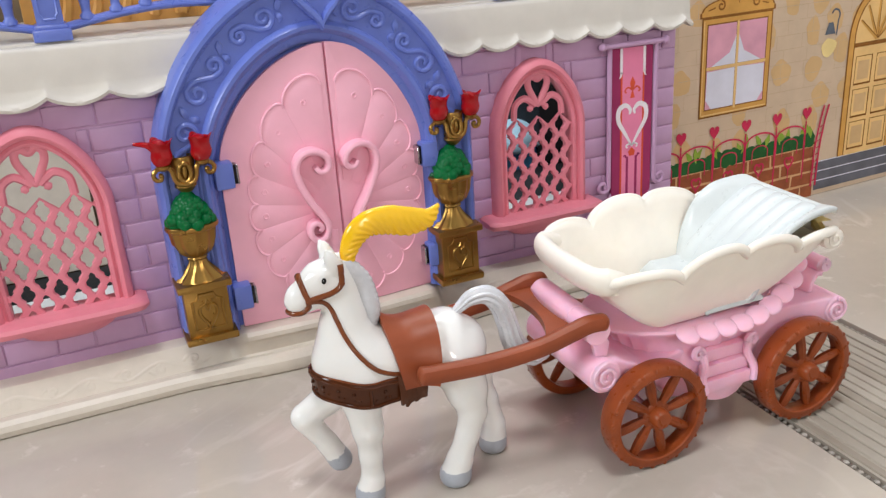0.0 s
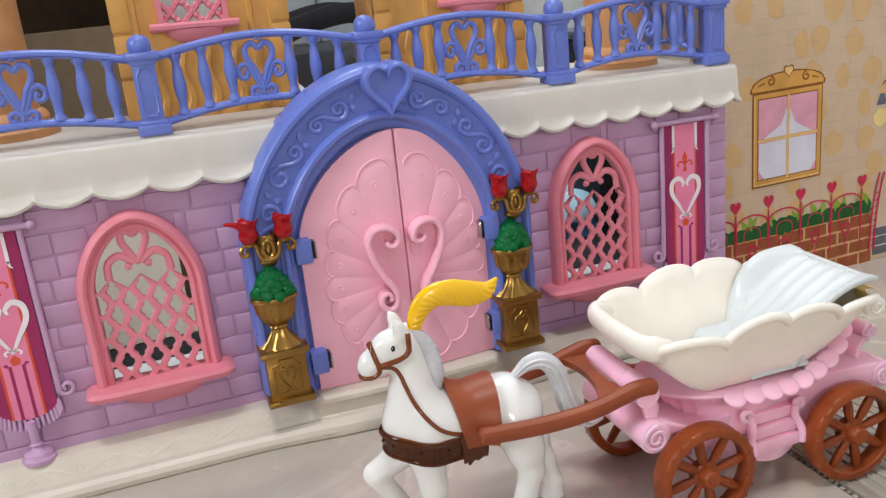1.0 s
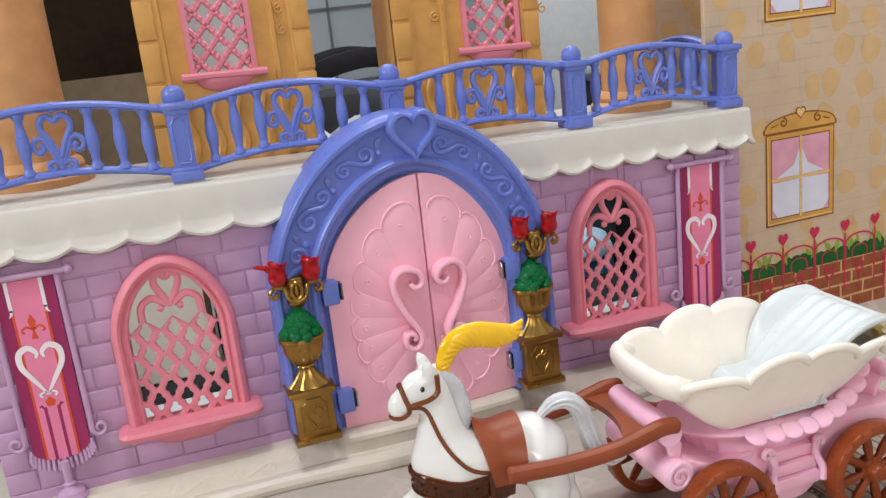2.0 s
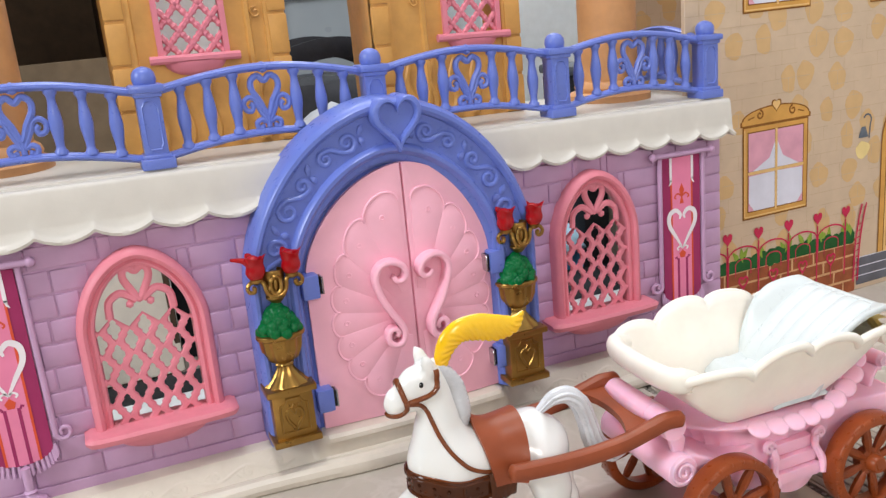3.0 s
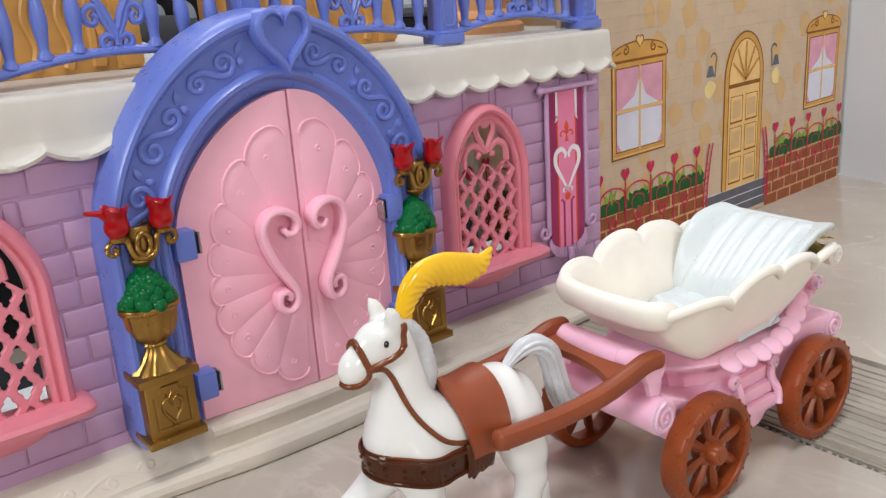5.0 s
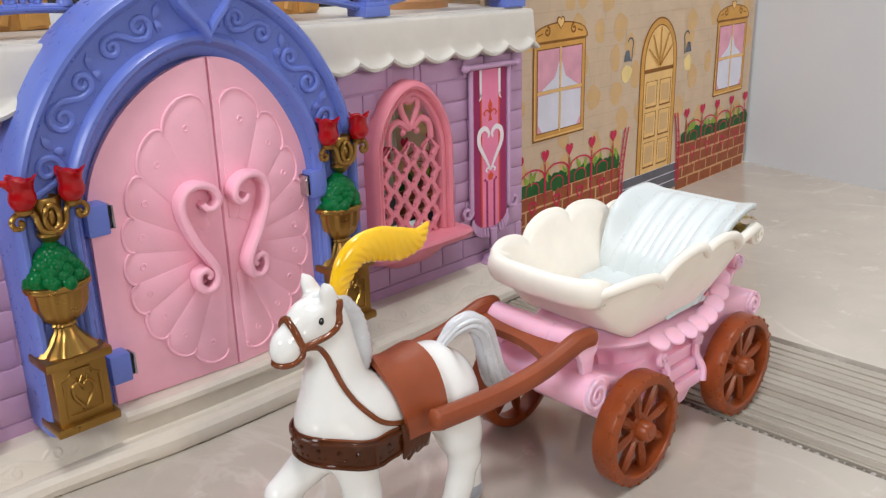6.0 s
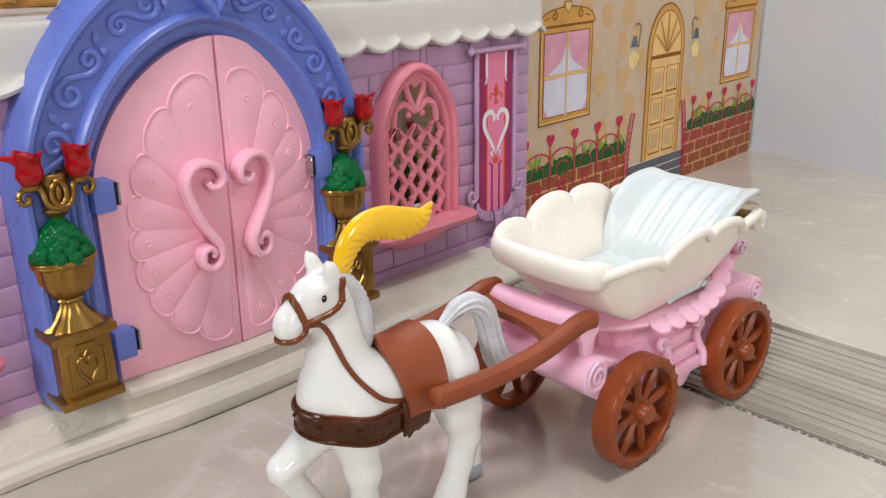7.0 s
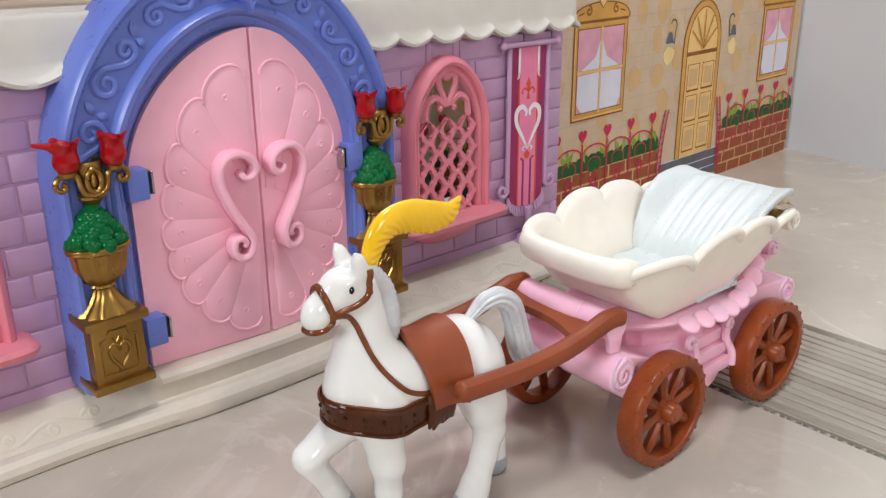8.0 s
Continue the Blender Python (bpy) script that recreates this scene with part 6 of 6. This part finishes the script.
# drawbar roller
bm = lathe(bmesh.new(), [(5.1, -24.5), (5.6, -24), (5.6, -9.2), (5.3, -9), (5.3, -8.6), (5.6, -8.4), (5.6, 24), (5.1, 24.5)], 0, 0, 0, 24)
for v in bm.verts:
    v.co = Vector((-60 + v.co.x, v.co.z, 61.8 + v.co.y))
part("drawbar_roller", bm, CARPINK, carriage)
for s in (-1, 1):
    bm = bmesh.new()
    prism(bm, [(-62.5, 60.5), (-57, 61.5), (-53.5, 55), (-55, 47), (-59, 47)], s * 21 - 1.2, s * 21 + 1.2, 0.4)
    part("front_bracket", bm, CARPINK, carriage)

# side steps with scroll arms
for s in (-1, 1):
    bm = bmesh.new()
    for k in range(3):
        box(bm, -12 + 0.4 * k, 12 - 0.2 * k, min(s * 16, s * (29.5 - 2.2 * k)), max(s * 16, s * (29.5 - 2.2 * k)), 22 + 6 * k, 27.8 + 6 * k, 1.0)
    rows = [[(x, s * 17, 22), (x, s * (28.6 - 0.016 * x * x), 22), (x, s * (27 - 0.016 * x * x), 15.4 + 0.02 * x * x), (x, s * 17, 15.4 + 0.02 * x * x)] for x in range(-13, 14, 2)]
    vs = grid_faces(bm, rows, close_v=True)
    bm.faces.new(vs[0]), bm.faces.new(vs[-1][::-1])
    for sx in (-1, 1):
        path = smooth_path([(sx * 12.6, s * 30.0, 23), (sx * 13.4, s * 29.0, 29), (sx * 11.2, s * 27, 35), (sx * 12.0, s * 26, 39.5)], 6)
        tube(bm, path, 1.8, 8)
        tube(bm, [(p[0], s * 26, p[2]) for p in spiral(sx * 14.0, 40.2, 2.8, 0.8, 180 if sx > 0 else 0, -sx * 1.3, 18)], 1.3, 7)
    part("side_step", bm, CARPINK, carriage, "pink moulded side step with scrolls", 40, (1.5, 0, 0), 0)


def wheel(x, y):
    s = -1 if y < 0 else 1
    R = 23.2
    prof = [(18.8, -4.4), (19.3, -4.9), (21.8, -4.9), (22.8, -4.3), (23.2, -3.5), (23.2, 3.5), (22.8, 4.3), (21.8, 4.9), (21.0, 4.9), (20.4, 3.9), (19.6, 3.2), (18.9, 2.6)]
    bm = bmesh.new()
    rows = []
    for r, t in prof:
        rows.append([(r * math.cos(2 * math.pi * k / 56), t, r * math.sin(2 * math.pi * k / 56)) for k in range(56)])
    grid_faces(bm, rows, close_u=True, close_v=True)
    root = part("wheel", bm, WHEELBROWN, carriage, "brown plastic spoked wheel", 35, (x, y, R), 0)
    bm = bmesh.new()
    for k in range(24):
        a = 2 * math.pi * (k + 0.5) / 24
        ball(bm, (22.4 * math.cos(a), s * 4.2, 22.4 * math.sin(a)), 1.15, 1, 1, 0.8, 1)
    tagged(part("rim_stud", bm, WHEELBROWN, root), kind="stuff")
    for k in range(8):
        a = 2 * math.pi * k / 8 + 0.2
        c, d = math.cos(a), math.sin(a)
        pts = [(c * q, s * 0.8, d * q) for q in (4, 7, 11, 15.5, 19.2)]
        part("spoke", tube(bmesh.new(), pts, [1.6, 1.8, 2.3, 2.2, 1.6], 8), WHEELBROWN, root)
    bm = lathe(bmesh.new(), [(6.0, -3), (6.4, -2), (6.4, 1.5), (5.4, 2.2), (4.3, 2.4), (4.1, 6.2), (3.4, 7.0), (0.005, 7.1)], 0, 0, 0, 24)
    for v in bm.verts:
        v.co = Vector((v.co.x, s * v.co.z, v.co.y))
    part("hub", bm, WHEELBROWN, root)
    return root


for x in (-38.7, 38.5):
    for y in (-32.6, 32.6):
        wheel(x, y)
    bm = lathe(bmesh.new(), [(1.6, -34), (1.6, 34)], 0, 0, 0, 12)
    for v in bm.verts:
        v.co = Vector((x + v.co.x, v.co.z, 23.2 + v.co.y))
    part("axle", bm, STEELPIN, carriage, "thin metal axle")
for x in (-38.7, 38.5):
    bm = box(bmesh.new(), x - 3.5, x + 3.5, -18, 18, 21.5, 42, 1.5)
    part("axle_block", bm, CARPINK, carriage)

# shafts and saddle, one brown moulding that clips on to the carriage
harness = thing("harness", "saddle brown plastic shafts and saddle resting on the horse", "harness", (-20, -126.5, 0), -4.5)


def hx(x, y, z):
    """World millimetres to the harness's own frame."""
    a = radians(4.5)
    dx, dy = x + 20, y + 126.5
    return (dx * math.cos(a) - dy * math.sin(a), dx * math.sin(a) + dy * math.cos(a), z)


for s in (-1, 1):
    def P(x, half, z):
        return hx(x, (-127.0 - 0.065 * (x + 20)) + s * half, z)
    path = smooth_path([P(-20.5, 23.2, 60), P(-14, 23.4, 59.4), P(8, 23.6, 58.6), P(28, 24, 60.2), P(42, 24.2, 63.6), P(50, 24.2, 65.6), P(58.5, 24.2, 65.2)], 8)
    n = len(path)
    rr = [2.2 if i == 0 else 3.7 if 2 <= i < n - 2 else 3.2 if i < n - 1 else 1.9 for i in range(n)]
    bm = tube(bmesh.new(), path, rr, 28, flat=1.0, up=(0, 0, 1), shape=lambda a, t: 1.0 / max(abs(math.cos(a)), abs(math.sin(a))) ** 0.35 * (0.97 - 0.08 * abs(math.sin(a))))
    part("shaft", bm, BROWN, harness, "brown plastic shaft")
bm = bmesh.new()
a0, a1 = hx(41, -130.5 - 22, 62), hx(41, -130.5 + 22, 62)
rows = []
for i in range(9):
    s = i / 8
    y = a0[1] + (a1[1] - a0[1]) * s
    w = 3.0 + 5.0 * abs(2 * s - 1) ** 2.2
    rows.append([(a0[0] - w, y, 61.2), (a0[0] - w, y, 64.2), (a0[0] + w * 0.6, y, 64.6), (a0[0] + w * 0.6, y, 61.4)])
vs = grid_faces(bm, rows, close_v=True)
bm.faces.new(vs[0]), bm.faces.new(vs[-1][::-1])
part("cross_bar", bm, BROWN, harness)
# saddle draped over the back
def drape(off):
    rows = []
    for k in range(41):
        a = radians(-110 + 220 * k / 40)
        s = abs(a) / radians(110)
        x0, x1 = -6.6 + 4.6 * s ** 1.4, 14.6 - 3.4 * s ** 2
        row = []
        for i in range(15):
            x = x0 + (x1 - x0) * i / 14
            row.append((x, math.sin(a), math.cos(a)))
        q = np.array(row)
        base = np.stack([q[:, 0], np.zeros(15), np.full(15, 57.0)], 1)
        way = np.stack([np.zeros(15), q[:, 1], q[:, 2]], 1)
        lo, hi = np.full(15, 6.0), np.full(15, 24.0)
        for _ in range(24):
            m = (lo + hi) / 2
            inside = horse_field(base + way * m[:, None]) < off
            lo, hi = np.where(inside, m, lo), np.where(inside, hi, m)
        lo = np.minimum(lo, 17.5 + off) + 2.4 * s ** 3
        row2 = base + way * lo[:, None]
        rows.append([(v[0], v[1], v[2] + 1.6 * math.cos(math.pi * (i / 14 - 0.05)) ** 4 * (1 - s) * (1 if i < 7 else 0.2)) for i, v in enumerate(row2)])
    return rows


inner, outer = drape(0.25), drape(2.1)
bm = bmesh.new()
a = grid_faces(bm, outer)
b = grid_faces(bm, inner)
ring = lambda g: g[0][:-1] + [r[-1] for r in g[:-1]] + g[-1][:0:-1] + [r[0] for r in g[:0:-1]]
ra, rb = ring(a), ring(b)
for i in range(len(ra)):
    bm.faces.new((ra[i], ra[(i + 1) % len(ra)], rb[(i + 1) % len(ra)], rb[i]))
part("saddle", bm, BROWN, harness, "brown saddle over the horse's back", 50)

# ---- things behind the castle ----
crate = thing("cardboard_box", "open brown cardboard box behind the castle", "box", (-400, 190, 0))
bm = box(bmesh.new(), 0, 288, 0, 4, 4, 158, 0.5, 1)
for v in bm.verts:
    v.co.y += 0.2 * (v.co.z - 4)
part("front", bm, BEIGECARD, crate, "beige front flap leaning back")
# upper stretch of the flap, coloured darker for the weaker light up there
bm = box(bmesh.new(), 0, 284, 36, 39, 158, 226, 0.5, 1)
part("inner_flap", bm, plastic("tan_cardboard", (0.18, 0.135, 0.085), 0.8, 0.12, 0.4), crate, "tan cardboard inner flap")
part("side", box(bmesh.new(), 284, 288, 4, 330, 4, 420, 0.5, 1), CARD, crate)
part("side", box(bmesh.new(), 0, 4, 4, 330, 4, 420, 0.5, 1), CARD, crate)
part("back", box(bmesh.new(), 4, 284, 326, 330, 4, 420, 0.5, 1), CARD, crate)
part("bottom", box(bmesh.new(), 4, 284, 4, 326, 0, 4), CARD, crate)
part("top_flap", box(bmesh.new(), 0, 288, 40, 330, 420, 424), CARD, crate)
skid = thing("black_mat", "black rubber mat on the floor", "mat", (-420, 124, 0))
part("mat_sheet", box(bmesh.new(), 0, 420, 0, 62, 0, 5, 1), DARK, skid)
rug = thing("black_mat", "black rubber mat on the floor", "mat", (148, 124, 0))
part("mat_sheet", box(bmesh.new(), 0, 150, 0, 118, 0, 5, 1), DARK, rug)
cloth = thing("sky_blue_bundle", "pale sky blue folded cloth bundle", "cloth", (196, 214, 0))
bm = bmesh.new()
rows = []
for i in range(15):
    x = 62 * i / 14
    rows.append([(x, 130 * j / 16, 5 + (34 + 4 * math.sin(x * 0.21 + j * 0.4) + 3 * math.sin(j * 0.9)) * min(1.0, 2.2 * math.sin(math.pi * min(1.0, (i + 0.6) / 15.2))) * min(1.0, 0.55 + j * 0.2)) for j in range(17)])
grid_faces(bm, rows)
part("cloth_fold", bm, SKYCLOTH, cloth, "", 60).modifiers.new("thick", "SOLIDIFY").thickness = 0.004
part("cloth_base", box(bmesh.new(), 1, 61, 4, 128, 0, 22, 4), BLUECLOTH, cloth)
carton = thing("white_carton", "tall plain white carton behind the castle", "carton", (-98, 255, 0))
part("carton_body", box(bmesh.new(), 0, 58, 0, 90, 0, 340, 1.5), CARTONWHITE, carton)
speaker = thing("black_box", "low matt black box behind the castle", "box", (-108, 222, 0))
part("box_body", box(bmesh.new(), 0, 92, 0, 26, 0, 128, 3), DARK, speaker)
part("box_lid", box(bmesh.new(), -1, 93, -1, 27, 128, 133, 2), GREYBOX, speaker)
bag = thing("black_bag", "black cloth bag with loop handles", "bag", (38, 330, 0))
bm = lathe(bmesh.new(), [(95, 0), (105, 30), (104, 110), (90, 165), (60, 185), (0.01, 190)], 0, 0, 0, 28, 1.0, 0.6, 0.05, 5)
part("bag_body", bm, DARK, bag)
for q in (-30, 30):
    bm = tube(bmesh.new(), smooth_path([(-60, q, 170), (-40, q, 200), (15, q * 1.4, 214), (62, q, 200), (70, q, 170)], 8), 9, 8, flat=0.4)
    part("bag_handle", bm, DARK, bag)
towel = thing("white_towel", "crumpled white and blue towel", "towel", (40, 250, 0))
bm = bmesh.new()
r = random.Random(9)
rows = []
for i in range(25):
    rows.append([(-90 + 180 * i / 24, -30 + 90 * j / 14, 122 + 40 * math.sin(math.pi * j / 14) + 9 * math.sin(i * 0.9 + j * 0.5) + 6 * noise.noise(Vector((i * 0.4, j * 0.5, 1)))) for j in range(15)])
grid_faces(bm, rows)
tw = part("towel_sheet", bm, WHITECLOTH, towel, "", 60)
tw.modifiers.new("thick", "SOLIDIFY").thickness = 0.006
part("stand", box(bmesh.new(), -80, 80, -25, 55, 0, 115, 6), BLUECLOTH, towel, "blue folded cloth")
freezer = thing("pale_blue_cabinet", "pale blue enamel cabinet far behind", "cabinet", (255, 430, 0))
part("cabinet_body", box(bmesh.new(), 0, 165, 0, 120, 0, 520, 6), PALEBLUE, freezer)
grey = thing("black_case", "black plastic case with a dark grey lid", "case", (236, 205, 0))
part("case_body", box(bmesh.new(), 2, 28, 8, 70, 0, 172, 4), DARK, grey)
part("case_lid", box(bmesh.new(), 0, 30, 6, 72, 172, 180, 3), GREYBOX, grey)
tub2 = thing("cyan_basin", "cyan plastic basin behind the castle", "basin", (268, 384, 0))
bm = lathe(bmesh.new(), [(23, 0), (26, 4), (31, 120), (33, 122), (33, 126), (29, 122), (24, 8), (0.01, 8)], 0, 0, 0, 32)
part("basin_body", bm, CYANPLASTIC, tub2)
# joints of the far tiled wall
wall_n = wall_nb
for k in range(12):
    bm = box(bmesh.new(), -600, 600, 777, 781, 60 + k * 100, 63 + k * 100)
    part("joint", bm, GREYBOX, wall_n)
for k in range(10):
    bm = box(bmesh.new(), -590 + k * 120, -587 + k * 120, 777, 781, 0, 1300)
    part("joint", bm, GREYBOX, wall_n)

gift = thing("patterned_box", "beige cardboard box with red and green print", "box", (272, 216, 0))
body = part("box_body", box(bmesh.new(), 0, 90, 0, 60, 0, 150, 1), BEIGECARD, gift)
r = random.Random(21)
for k in range(14):
    bm = prism(bmesh.new(), blob(r.uniform(8, 82), r.uniform(30, 140), r.uniform(2.5, 6), r.uniform(2.5, 6), r, 9), -0.8, 0.2)
    part("printed_spot", bm, [P_RED, P_HEDGE, P_BRICK][k % 3], body)

for x0, x1, w, seed in ((-237, CX - 70, WINDOWS[0], 5), (CX + 64, 222.5, WINDOWS[1], 8)):
    castle_wall(x0, x1, w[0], w[1], seed)

# the moulded front sags slightly towards its right end: its height eases off along x
bpy.context.view_layer.update()


def lean(x, z):
    low = 0.0118 * min(1.0, max(0.0, (z - 50) / 100))
    return (low + 0.0081 * min(1.0, max(0.0, (z - 150) / 19)) + 0.00015 * min(45.0, max(0.0, z - 169))) * (160 - x)


def root_of(o):
    while o.parent is not castle:
        o = o.parent
    return o.name


for ob in castle.children_recursive:
    m = ob.matrix_world
    if ob.name.startswith("brick"):
        ob.location.z += lean(m.translation.x / MM + 12, m.translation.z / MM + 6) * MM
    elif ob.type == "MESH" and not (root_of(ob).startswith(("door", "hinge", "pedestal", "flower", "plinth"))):
        for v in ob.data.vertices:
            w = m @ v.co
            v.co.z += lean(w.x / MM, w.z / MM) * MM
